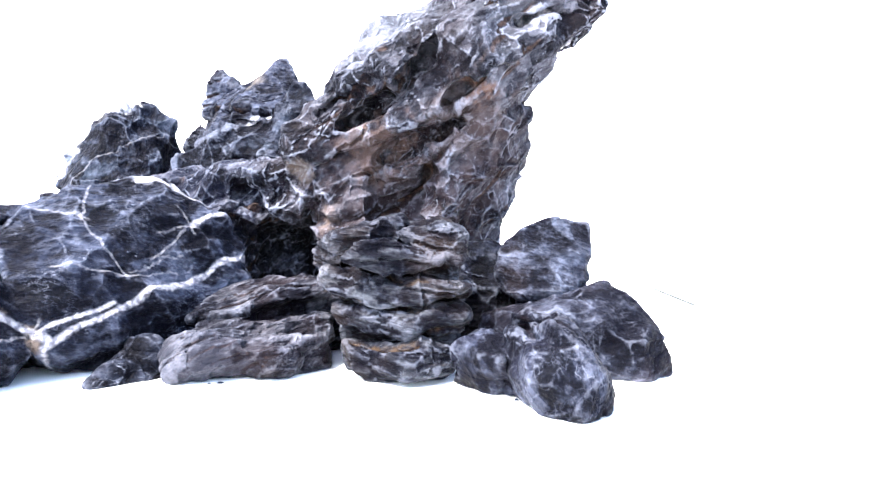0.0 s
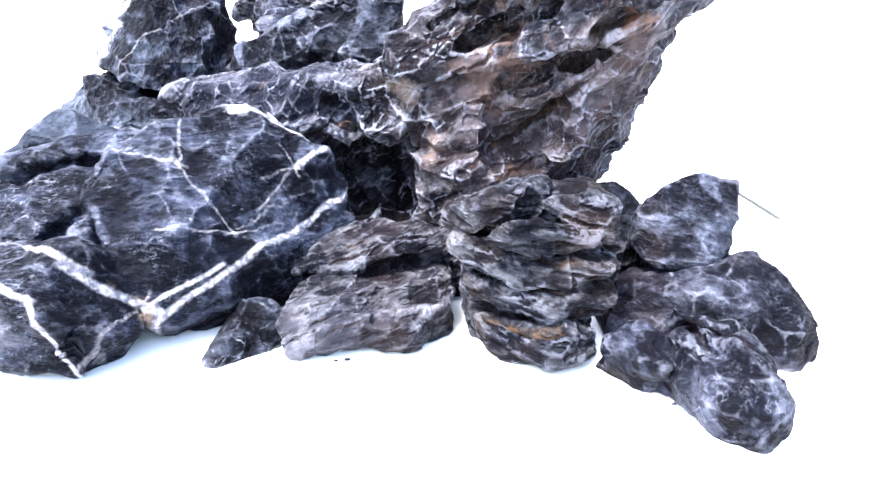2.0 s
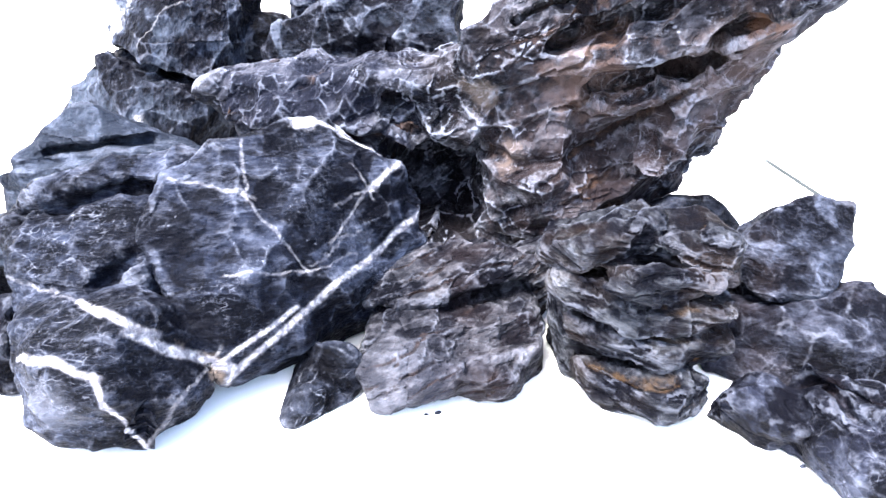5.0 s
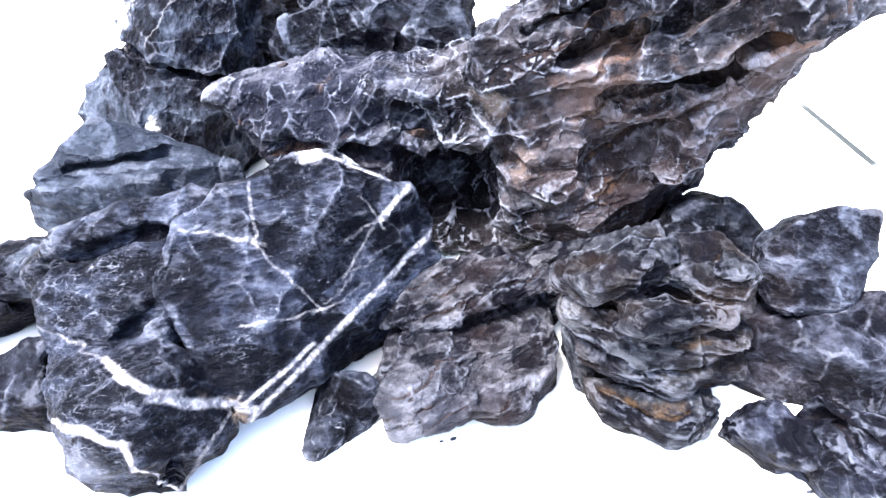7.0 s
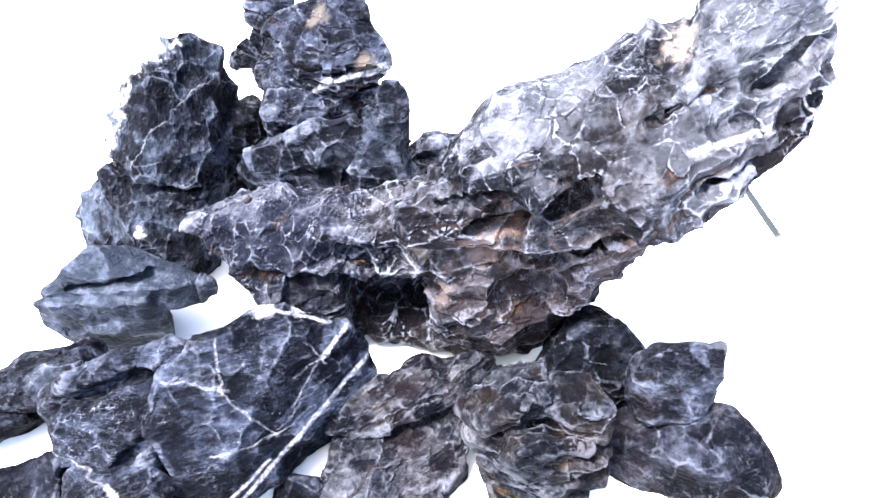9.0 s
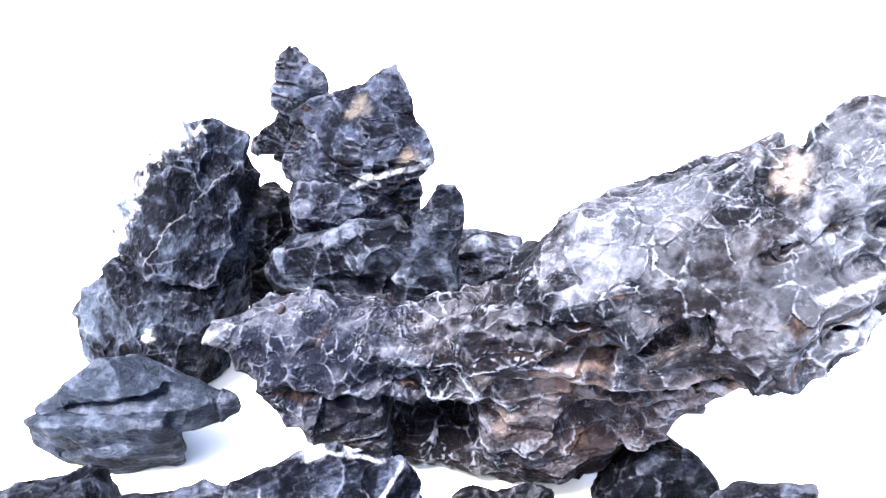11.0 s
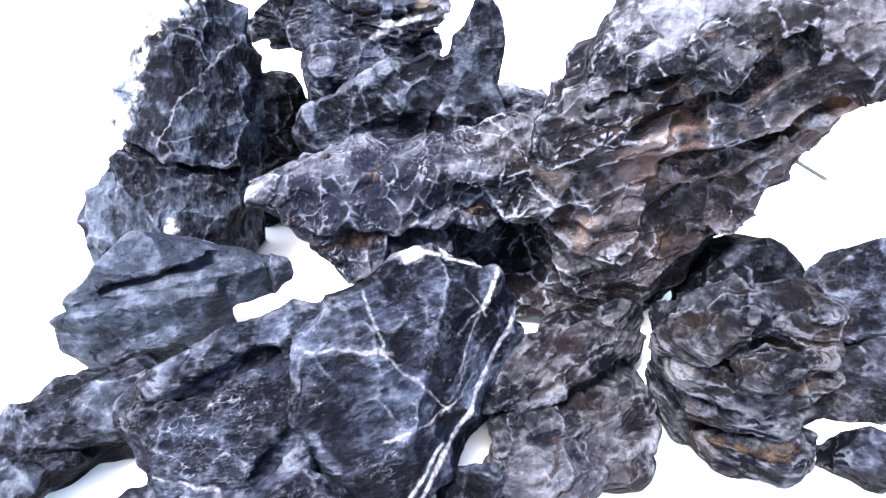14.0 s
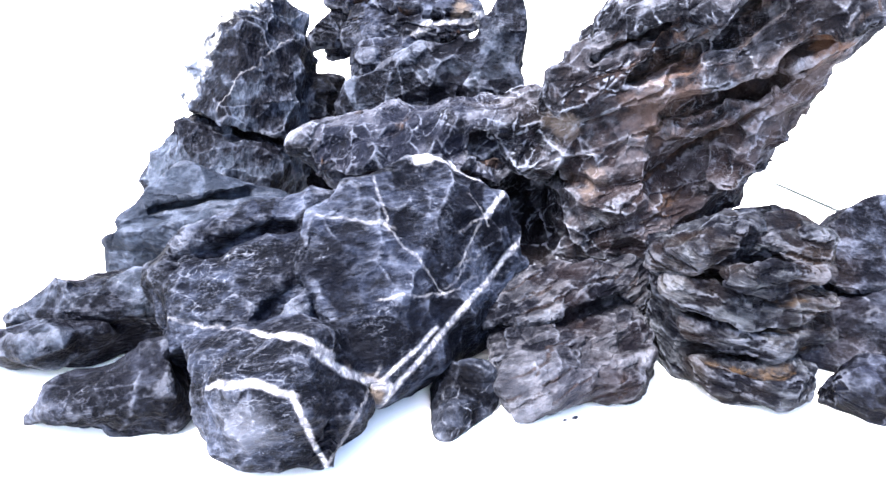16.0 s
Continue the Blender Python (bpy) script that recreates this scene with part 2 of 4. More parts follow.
def limestone(name, dark=rgb(0.006, 0.0066, 0.011), mid=rgb(0.032, 0.037, 0.054), pale=rgb(0.150, 0.164, 0.208), breccia=0.25, net=0.5, fine=0.6, dust=0.4,
              clay_colour=rgb(0.075, 0.046, 0.03), clay_and_shade=0.7, veins=(), face=(-0.1, -0.65, 0.75), bed=(0, 0, 1), flat=0.5, worn=0.4, spots=(), seed=0.0, warm=0.0):
    """Blue-grey limestone with white calcite. veins: (start, end, half width) across the side that faces that way; spots: (point, radius, colour, strength)."""

    def build(base):
        k = Nodes(name)
        lag = np.array((seed, seed * 0.7, seed * 1.3))
        at = k.put("TexCoord").outputs["Object"]
        shifted = k.put("VectorMath", {0: at, 1: tuple(lag)}, operation="ADD").outputs[0]
        rise = k.put("VectorMath", {0: at, 1: tuple(Vector(bed).normalized())}, operation="DOT_PRODUCT").outputs["Value"]
        lift = k.put("VectorMath", {0: tuple(Vector(bed).normalized() * flat), "Scale": rise}, operation="SCALE").outputs[0]
        pressed = k.put("VectorMath", {0: shifted, 1: lift}, operation="ADD").outputs[0]
        wobble = k.put("TexNoise", {"Vector": shifted, "Scale": 45.0, "Detail": 4.0}).outputs["Color"]
        bend = k.put("VectorMath", {0: wobble, 1: (0.5, 0.5, 0.5)}, operation="SUBTRACT").outputs[0]
        wide_bend = k.put("VectorMath", {0: bend, "Scale": 0.012}, operation="SCALE").outputs[0]
        slight_bend = k.put("VectorMath", {0: bend, "Scale": 0.006}, operation="SCALE").outputs[0]
        bent = k.put("VectorMath", {0: pressed, 1: wide_bend}, operation="ADD").outputs[0]
        nearly = k.put("VectorMath", {0: shifted, 1: slight_bend}, operation="ADD").outputs[0]
        large = k.noise(pressed, 16.0, 5.0, 0.6)
        small = k.noise(shifted, 120.0, 6.0, 0.68)
        grain = k.noise(shifted, 800.0, 3.0, 0.6)
        relief = k.put("Attribute", attribute_name="relief").outputs["Fac"]
        flake = k.put("TexVoronoi", {"Vector": bent, "Scale": 95.0}, feature="F1").outputs["Distance"]
        crumb = k.put("TexVoronoi", {"Vector": bent, "Scale": 240.0}, feature="F1").outputs["Distance"]
        creased = k.put("TexNoise", {"Vector": pressed, "Scale": 70.0, "Detail": 6.0, "Roughness": 0.6}).outputs["Fac"]
        creased = k.math("ABSOLUTE", k.math("SUBTRACT", k.math("MULTIPLY", creased, 2.0), 1.0))
        rough = k.math("ADD", k.math("MULTIPLY", flake, 0.75), k.math("MULTIPLY", crumb, 0.3))
        rough = k.math("SUBTRACT", rough, k.math("MULTIPLY", creased, 0.7))
        body = k.math("ADD", k.math("MULTIPLY", large, 0.8), k.math("MULTIPLY", small, 0.5))
        body = k.math("ADD", body, k.math("MULTIPLY", relief, 0.42))
        shard = k.put("TexVoronoi", {"Vector": bent, "Scale": 34.0}, feature="F1").outputs["Color"]
        shard = k.put("SeparateColor", {0: shard}).outputs[0]
        body = k.math("ADD", body, k.math("MULTIPLY", k.math("SUBTRACT", shard, 0.5), breccia))
        colour = k.mix(k.ramp(body, 0.72, 1.14), dark, mid)
        veil = k.math("ADD", k.math("MULTIPLY", k.noise(pressed, 60.0, 8.0, 0.75), 1.0), k.math("MULTIPLY", relief, 0.35))
        veil = k.math("ADD", veil, k.math("MULTIPLY", large, 0.25))
        veil = k.math("ADD", veil, k.math("MULTIPLY", k.math("SUBTRACT", rough, 0.28), 0.30))
        veil = k.math("ADD", veil, k.math("MULTIPLY", k.math("SUBTRACT", shard, 0.5), breccia * 0.35))
        colour = k.mix(k.math("MULTIPLY", k.ramp(veil, 0.76, 1.16), dust * 0.85), colour, pale)
        edge = k.put("Attribute", attribute_name="edge").outputs["Fac"]
        edge = k.math("MULTIPLY", edge, k.ramp(k.noise(shifted, 42.0, 6.0, 0.72), 0.48, 0.64))
        colour = k.mix(k.math("MULTIPLY", edge, worn), colour, rgb(0.25, 0.265, 0.31))
        proud = k.put("Attribute", attribute_name="ridge").outputs["Fac"]
        proud = k.math("MULTIPLY", k.ramp(proud, 0.58, 0.95), k.ramp(k.noise(shifted, 38.0, 5.0, 0.7), 0.40, 0.60))
        colour = k.mix(k.math("MULTIPLY", proud, 0.75 * worn), colour, rgb(0.21, 0.222, 0.262))
        if warm:
            colour = k.mix(k.math("MULTIPLY", k.ramp(k.noise(shifted, 16.0, 4.0), 0.45, 0.68), warm), colour, clay_colour)
        for point, radius, tint, strength in spots:
            off = k.put("VectorMath", {0: nearly, 1: tuple(np.array(point) - base + lag)}, operation="SUBTRACT").outputs[0]
            far = k.put("VectorMath", {0: off}, operation="LENGTH").outputs["Value"]
            ragged = k.math("ADD", far, k.math("MULTIPLY", k.math("SUBTRACT", k.noise(shifted, 70.0, 6.0, 0.65), 0.5), 2.6 * radius))
            colour = k.mix(k.ramp(ragged, 0.35 * radius, 1.1 * radius, strength, 0.0), colour, tint)
        # wisps of calcite: wandering threads, a broken net and flecks
        patch = k.ramp(k.noise(shifted, 13.0, 3.0), 0.40, 0.62)
        thread = k.math("ABSOLUTE", k.math("SUBTRACT", k.noise(bent, 26.0, 3.0, 0.5), 0.5))
        thread = k.ramp(thread, 0.001, 0.007, 1.0, 0.0)
        thread2 = k.math("ABSOLUTE", k.math("SUBTRACT", k.noise(bent, 60.0, 4.0, 0.6), 0.5))
        thread2 = k.ramp(thread2, 0.002, 0.016, 1.0, 0.0)
        broken = k.ramp(small, 0.46, 0.62)
        line = k.put("TexVoronoi", {"Vector": bent, "Scale": 75.0}, feature="DISTANCE_TO_EDGE").outputs["Distance"]
        lines = k.math("MULTIPLY", k.ramp(line, 0.004, 0.05, 1.0, 0.0), broken)
        colour = k.mix(k.math("MULTIPLY", k.math("MULTIPLY", thread2, patch), fine * 0.25), colour, rgb(0.20, 0.21, 0.25))
        colour = k.mix(k.math("MULTIPLY", k.math("MULTIPLY", lines, patch), net * 0.35), colour, rgb(0.27, 0.28, 0.32))
        colour = k.mix(k.math("MULTIPLY", k.math("MULTIPLY", k.math("MULTIPLY", thread, broken), patch), net * 0.45), colour, rgb(0.30, 0.31, 0.35))
        flecks = k.ramp(k.noise(shifted, 300.0, 4.0, 0.7), 0.60, 0.70)
        patch2 = k.ramp(k.noise(shifted, 30.0, 3.0), 0.45, 0.68)
        colour = k.mix(k.math("MULTIPLY", k.math("MULTIPLY", flecks, patch2), fine * 0.6), colour, rgb(0.24, 0.25, 0.29))
        # crevices: brown clay, and near-black shade painted in so that gaps read dark
        crevice_tint = k.put("Attribute", attribute_name="clay_and_shade").outputs["Fac"]
        crevice_tint = k.math("MULTIPLY", k.ramp(k.math("MULTIPLY", crevice_tint, k.math("ADD", large, k.math("MULTIPLY", small, 0.6))), 0.30, 0.72), clay_and_shade)
        colour = k.mix(crevice_tint, colour, k.mix(k.ramp(small, 0.42, 0.62), rgb(0.018, 0.013, 0.012), clay_colour))
        for start, end, half in veins:
            a, z = Vector(start), Vector(end)
            run = z - a
            side_way = run.cross(Vector(face)).normalized()
            off = k.put("VectorMath", {0: nearly, 1: tuple(np.array(start) - base + lag)}, operation="SUBTRACT").outputs[0]
            thin = half < 0.00125
            side = k.put("VectorMath", {0: off, 1: tuple(side_way)}, operation="DOT_PRODUCT").outputs["Value"]
            side = k.math("ADD", side, k.math("MULTIPLY", k.math("SUBTRACT", k.noise(shifted, 45.0, 4.0, 0.6), 0.5), 0.012 if thin else 0.002))
            side = k.math("ABSOLUTE", side)
            along = k.put("VectorMath", {0: off, 1: tuple(run / run.length_squared)}, operation="DOT_PRODUCT").outputs["Value"]
            middle = k.math("ABSOLUTE", k.math("SUBTRACT", along, 0.5))
            deep = k.math("ABSOLUTE", k.put("VectorMath", {0: off, 1: tuple(Vector(face).normalized())}, operation="DOT_PRODUCT").outputs["Value"])
            ragged = k.math("ADD", side, k.math("MULTIPLY", k.math("SUBTRACT", k.noise(shifted, 330.0, 5.0, 0.7), 0.5), 1.0 * half))
            mask = k.math("MULTIPLY", k.ramp(ragged, 0.3 * half, 1.35 * half, 1.0, 0.0), k.ramp(middle, 0.55, 0.55 + 0.004 / run.length, 1.0, 0.0))
            mask = k.math("MULTIPLY", mask, k.ramp(deep, 0.06, 0.075, 1.0, 0.0))
            mask = k.math("MULTIPLY", mask, k.ramp(k.noise(shifted, 90.0, 6.0, 0.75), 0.32, 0.46, 0.4, 0.94))
            if thin:
                mask = k.math("MULTIPLY", mask, 0.42)
            colour = k.mix(mask, colour, k.mix(k.ramp(k.noise(shifted, 240.0, 4.0), 0.35, 0.65), rgb(0.13, 0.13, 0.15), rgb(0.30, 0.295, 0.305)))
        colour = k.put("Gamma", {"Color": colour, "Gamma": 1.4}).outputs[0]
        colour = k.put("VectorMath", {0: colour, 1: TONE}, operation="MULTIPLY").outputs[0]
        k.join(colour, k.shader.inputs["Base Color"])
        k.join(k.ramp(small, 0.3, 0.7, 0.6, 0.9), k.shader.inputs["Roughness"])
        k.join(0.02, k.shader.inputs["Specular IOR Level"])
        rise = k.math("ADD", k.math("MULTIPLY", k.noise(shifted, 110.0, 6.0, 0.65), 0.6), k.math("MULTIPLY", grain, 0.15))
        rise = k.math("ADD", rise, k.math("MULTIPLY", rough, 1.1))
        bump = k.put("Bump", {"Height": rise, "Strength": 0.8, "Distance": 0.0030})
        k.join(bump.outputs[0], k.shader.inputs["Normal"])
        return k.material

    return build


WHITE = rgb(0.42, 0.42, 0.45)
CREAM = rgb(0.17, 0.142, 0.122)
RUST = rgb(0.100, 0.062, 0.044)
PINK = rgb(0.062, 0.046, 0.045)


def tile_material():
    k = Nodes("glazed_white_tile")
    at = k.put("TexCoord").outputs["Object"]
    a = k.noise(at, 3.0, 4.0)
    b = k.noise(at, 160.0, 4.0)
    k.join(k.mix(k.ramp(k.math("ADD", a, k.math("MULTIPLY", b, 0.3)), 0.4, 0.9), rgb(0.74, 0.74, 0.74), rgb(0.80, 0.80, 0.795)), k.shader.inputs["Base Color"])
    k.join(k.ramp(b, 0.3, 0.7, 0.38, 0.5), k.shader.inputs["Roughness"])
    k.join(k.put("Bump", {"Height": b, "Strength": 0.05, "Distance": 0.001}).outputs[0], k.shader.inputs["Normal"])
    return k.material


def grout_material():
    k = Nodes("grey_grout")
    at = k.put("TexCoord").outputs["Object"]
    b = k.noise(at, 250.0, 5.0)
    colour = k.mix(k.ramp(b, 0.3, 0.7), rgb(0.24, 0.245, 0.25), rgb(0.40, 0.405, 0.41))
    # Shadow behind the stones, painted near-black into a band of the joints, weaker left.
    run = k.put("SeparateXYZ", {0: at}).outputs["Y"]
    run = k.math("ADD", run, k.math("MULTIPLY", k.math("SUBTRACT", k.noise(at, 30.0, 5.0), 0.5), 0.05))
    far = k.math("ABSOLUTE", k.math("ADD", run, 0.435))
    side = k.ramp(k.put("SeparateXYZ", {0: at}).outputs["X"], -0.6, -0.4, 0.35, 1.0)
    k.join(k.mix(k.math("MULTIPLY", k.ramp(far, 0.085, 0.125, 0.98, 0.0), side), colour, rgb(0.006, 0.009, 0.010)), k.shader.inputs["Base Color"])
    k.join(0.05, k.shader.inputs["Specular IOR Level"])
    k.join(0.9, k.shader.inputs["Roughness"])
    return k.material


# ---- floor ----
TILE, GAP, SEAM_X, SEAM_Y = 1.031, 0.010, 0.326, 1.431
white_tile, grout = tile_material(), grout_material()


def sheet(name, size, z, material):
    bm = bmesh.new()
    bmesh.ops.create_grid(bm, x_segments=1, y_segments=1, size=size)
    mesh = bpy.data.meshes.new(name)
    bm.to_mesh(mesh)
    bm.free()
    mesh.materials.append(material)
    ob = new(name, mesh)
    ob.location.z = z
    return ob


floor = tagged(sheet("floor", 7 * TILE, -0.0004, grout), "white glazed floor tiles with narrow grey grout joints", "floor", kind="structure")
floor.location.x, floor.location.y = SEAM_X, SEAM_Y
ground = tagged(sheet("ground", 400, -0.02, white_tile), "pale bare ground round the tiled floor", "ground", kind="structure")



def wall(name, low, high, material, label):
    bm = bmesh.new()
    bmesh.ops.create_cube(bm, size=1.0)
    bmesh.ops.scale(bm, vec=[b - a for a, b in zip(low, high)], verts=bm.verts)
    mesh = bpy.data.meshes.new(name)
    bm.to_mesh(mesh)
    bm.free()
    mesh.materials.append(material)
    ob = new(name, mesh)
    ob.location = [(a + b) / 2 for a, b in zip(low, high)]
    return tagged(ob, label, "wall", kind="structure")


def plaster_material():
    k = Nodes("white_plaster")
    at = k.put("TexCoord").outputs["Object"]
    a, b = k.noise(at, 1.5, 4.0), k.noise(at, 90.0, 4.0)
    k.join(k.mix(k.ramp(a, 0.3, 0.7), rgb(0.80, 0.80, 0.80), rgb(0.86, 0.86, 0.86)), k.shader.inputs["Base Color"])
    k.join(0.9, k.shader.inputs["Roughness"])
    k.join(k.put("Bump", {"Height": b, "Strength": 0.2, "Distance": 0.002}).outputs[0], k.shader.inputs["Normal"])
    return k.material


wall("wall_north", (-20, 5.0, -0.02), (20, 5.25, 3.2), plaster_material(), "plain white plastered wall far behind the stones")

# ---- stones ----
stone("main_stone", limestone("main_limestone", bed=(-0.6, -0.1, 0.8), veins=[((0.05, 0.583, 0.287), (0.098, 0.592, 0.306), 0.0035), ((0.128, 0.605, 0.325), (0.142, 0.61, 0.305), 0.0015)], breccia=0.35, net=1.0, fine=0.9, dust=0.6, worn=0.8, dark=rgb(0.0085, 0.009, 0.013), mid=rgb(0.046, 0.047, 0.057), pale=rgb(0.165, 0.168, 0.190), warm=0.1, seed=1.3, clay_colour=rgb(0.072, 0.048, 0.036),
      spots=[((-0.26, 0.70, 0.13), 0.10, rgb(0.02, 0.024, 0.042), 0.35), ((-0.05, 0.65, 0.12), 0.10, PINK, 0.35), ((0.03, 0.64, 0.17), 0.08, PINK, 0.25), ((0.02, 0.61, 0.20), 0.05, rgb(0.10, 0.08, 0.075), 0.3), ((-0.06, 0.64, 0.18), 0.04, rgb(0.12, 0.09, 0.08), 0.5),
             ((0.055, 0.655, 0.33), 0.026, CREAM, 0.75), ((0.03, 0.592, 0.228), 0.018, RUST, 0.8), ((-0.018, 0.62, 0.248), 0.018, RUST, 0.6), ((-0.055, 0.635, 0.215), 0.018, RUST, 0.6), ((-0.09, 0.65, 0.222), 0.012, RUST, 0.4), ((-0.135, 0.655, 0.16), 0.018, CREAM, 0.5),
             ((-0.11, 0.645, 0.115), 0.016, rgb(0.13, 0.108, 0.10), 0.6), ((-0.10, 0.645, 0.08), 0.012, WHITE, 0.5),
             # pale upper faces: white dust, and sky light put into the colour
             ((-0.03, 0.665, 0.29), 0.07, rgb(0.16, 0.17, 0.195), 0.3), ((0.09, 0.63, 0.36), 0.06, rgb(0.17, 0.178, 0.20), 0.35), ((0.05, 0.58, 0.29), 0.05, rgb(0.15, 0.158, 0.18), 0.25)]),
      blocks=[
          [(-0.215, 0.72, 0), (-0.10, 0.71, 0), (-0.10, 0.79, 0), (-0.20, 0.79, 0), (-0.23, 0.73, 0.13), (-0.10, 0.73, 0.15), (-0.10, 0.79, 0.15), (-0.23, 0.79, 0.13)],
          [(-0.352, 0.735, 0.128), (-0.345, 0.712, 0.14), (-0.328, 0.69, 0.112), (-0.335, 0.74, 0.12), (-0.318, 0.735, 0.156), (-0.30, 0.683, 0.114), (-0.22, 0.672, 0.114), (-0.15, 0.67, 0.112), (-0.08, 0.66, 0.12), (-0.145, 0.662, 0.172), (-0.22, 0.70, 0.155), (-0.23, 0.735, 0.158), (-0.13, 0.725, 0.180), (-0.10, 0.77, 0.16), (-0.30, 0.78, 0.13), (-0.10, 0.75, 0.10), (-0.30, 0.74, 0.09)],
          [(-0.31, 0.70, 0.105), (-0.288, 0.682, 0.075), (-0.22, 0.672, 0.06), (-0.19, 0.69, 0.03), (-0.16, 0.70, 0.0), (-0.2, 0.72, 0.03), (-0.25, 0.75, 0.06), (-0.10, 0.76, 0.0), (-0.10, 0.69, 0.10), (-0.27, 0.75, 0.11), (-0.22, 0.668, 0.1)],
          [(-0.15, 0.705, 0), (-0.09, 0.69, 0), (-0.04, 0.685, 0), (-0.005, 0.71, 0), (0.018, 0.74, 0), (0.0, 0.77, 0), (-0.15, 0.77, 0), (-0.15, 0.70, 0.12), (-0.105, 0.645, 0.10), (-0.05, 0.658, 0.14), (-0.075, 0.645, 0.06), (-0.08, 0.662, 0.03), (-0.016, 0.657, 0.06), (0.030, 0.70, 0.06), (0.046, 0.73, 0.06), (0.0, 0.642, 0.12), (0.034, 0.66, 0.12), (0.058, 0.70, 0.12), (0.062, 0.73, 0.12), (0.015, 0.607, 0.185), (0.060, 0.66, 0.18), (0.082, 0.70, 0.18), (0.084, 0.73, 0.18), (0.043, 0.602, 0.215), (0.080, 0.66, 0.215), (0.088, 0.70, 0.225), (0.05, 0.75, 0.215), (-0.12, 0.662, 0.195), (0.0, 0.622, 0.195), (-0.12, 0.76, 0.17)],
          [(-0.155, 0.662, 0.162), (-0.158, 0.655, 0.178), (-0.13, 0.66, 0.21), (-0.12, 0.66, 0.225), (-0.112, 0.662, 0.241), (-0.090, 0.662, 0.266), (-0.070, 0.666, 0.287), (-0.046, 0.666, 0.303), (0.0, 0.662, 0.318), (0.06, 0.66, 0.357), (0.09, 0.66, 0.36), (-0.07, 0.636, 0.212), (-0.03, 0.618, 0.208), (0.0, 0.602, 0.195), (0.03, 0.56, 0.275), (0.03, 0.567, 0.235), (0.052, 0.60, 0.213), (0.083, 0.635, 0.235), (0.093, 0.588, 0.257), (0.07, 0.58, 0.30), (0.1, 0.64, 0.27), (-0.1, 0.74, 0.2), (-0.092, 0.712, 0.236), (-0.068, 0.72, 0.257), (-0.04, 0.72, 0.270), (0.03, 0.715, 0.304), (0.062, 0.70, 0.337), (0.0, 0.74, 0.25), (0.05, 0.72, 0.29), (0.05, 0.7, 0.2), (0.088, 0.70, 0.24)],
          [(-0.07, 0.765, 0.212), (-0.045, 0.77, 0.245), (0.0145, 0.77, 0.275), (0.062, 0.765, 0.305), (0.10, 0.76, 0.328), (-0.05, 0.67, 0.28), (0.06, 0.67, 0.345), (-0.10, 0.70, 0.20), (0.0, 0.70, 0.20), (0.085, 0.70, 0.24), (0.0, 0.79, 0.23), (0.08, 0.78, 0.27)],
          [(0.03, 0.60, 0.30), (0.03, 0.60, 0.25), (0.093, 0.588, 0.258), (0.126, 0.60, 0.281), (0.145, 0.613, 0.298), (0.143, 0.622, 0.362), (0.105, 0.63, 0.392), (0.086, 0.65, 0.400), (0.060, 0.665, 0.36), (0.12, 0.66, 0.37), (0.14, 0.67, 0.33), (0.07, 0.7, 0.3), (0.108, 0.645, 0.264)],
          [(0.018, 0.563, 0.262), (0.03, 0.556, 0.285), (0.035, 0.557, 0.242), (0.055, 0.565, 0.238), (0.085, 0.577, 0.262), (0.098, 0.585, 0.29), (0.09, 0.585, 0.312), (0.055, 0.572, 0.307), (0.03, 0.62, 0.29), (0.09, 0.63, 0.30), (0.05, 0.62, 0.24)]],
      hollows=[[(-0.225, 0.58, 0.015), (-0.098, 0.58, 0.015), (-0.098, 0.58, 0.11), (-0.138, 0.58, 0.142), (-0.225, 0.58, 0.12), (-0.185, 0.735, 0.045), (-0.125, 0.735, 0.045), (-0.125, 0.735, 0.112), (-0.185, 0.735, 0.10)],
               [(-0.075, 0.60, 0.085), (0.0, 0.60, 0.10), (0.0, 0.60, 0.165), (-0.085, 0.60, 0.16), (-0.062, 0.657, 0.10), (-0.02, 0.66, 0.105), (-0.015, 0.648, 0.15), (-0.065, 0.655, 0.155)],
               [(-0.21, 0.62, 0.116), (-0.16, 0.62, 0.110), (-0.16, 0.62, 0.15), (-0.21, 0.62, 0.16), (-0.20, 0.688, 0.122), (-0.172, 0.688, 0.12), (-0.175, 0.688, 0.145), (-0.20, 0.69, 0.15)],
               slit((-0.07, 0.62, 0.160), (0.022, 0.598, 0.206), 0.028, 0.045), slit((-0.004, 0.595, 0.207), (0.038, 0.585, 0.237), 0.015, 0.022),
               slit((-0.095, 0.635, 0.195), (-0.028, 0.615, 0.230), 0.023, 0.034), slit((-0.042, 0.617, 0.222), (-0.002, 0.608, 0.270), 0.017, 0.028),
               slit((-0.118, 0.65, 0.209), (-0.058, 0.635, 0.238), 0.010, 0.014),
               slit((0.015, 0.60, 0.301), (0.065, 0.61, 0.326), 0.010, 0.014, (0.0, 0.8, -0.6)), slit((0.055, 0.585, 0.270), (0.105, 0.592, 0.292), 0.009, 0.010),
               slit((0.09, 0.61, 0.322), (0.138, 0.615, 0.362), 0.014, 0.02)],
      bed=(-0.6, -0.1, 0.8), strata=(0.026, 0.0026), scallop=0.0045, cell=0.019, lump=0.002, facet=0.0065, chip_size=0.042, flat=0.7, melt=0.002, step=0.0048,
      cracks=[((-0.2, 0.67, 0.112), (0.0, 0.0, 1.0), 0.005, 0.012, 0.16), ((-0.02, 0.63, 0.15), (-0.7, 0.1, 0.6), 0.004, 0.012, 0.06)],
      seed=11, label="large leaning blue-grey limestone with white veins and rust-brown crevices", category="stone", group="aquascape stones")

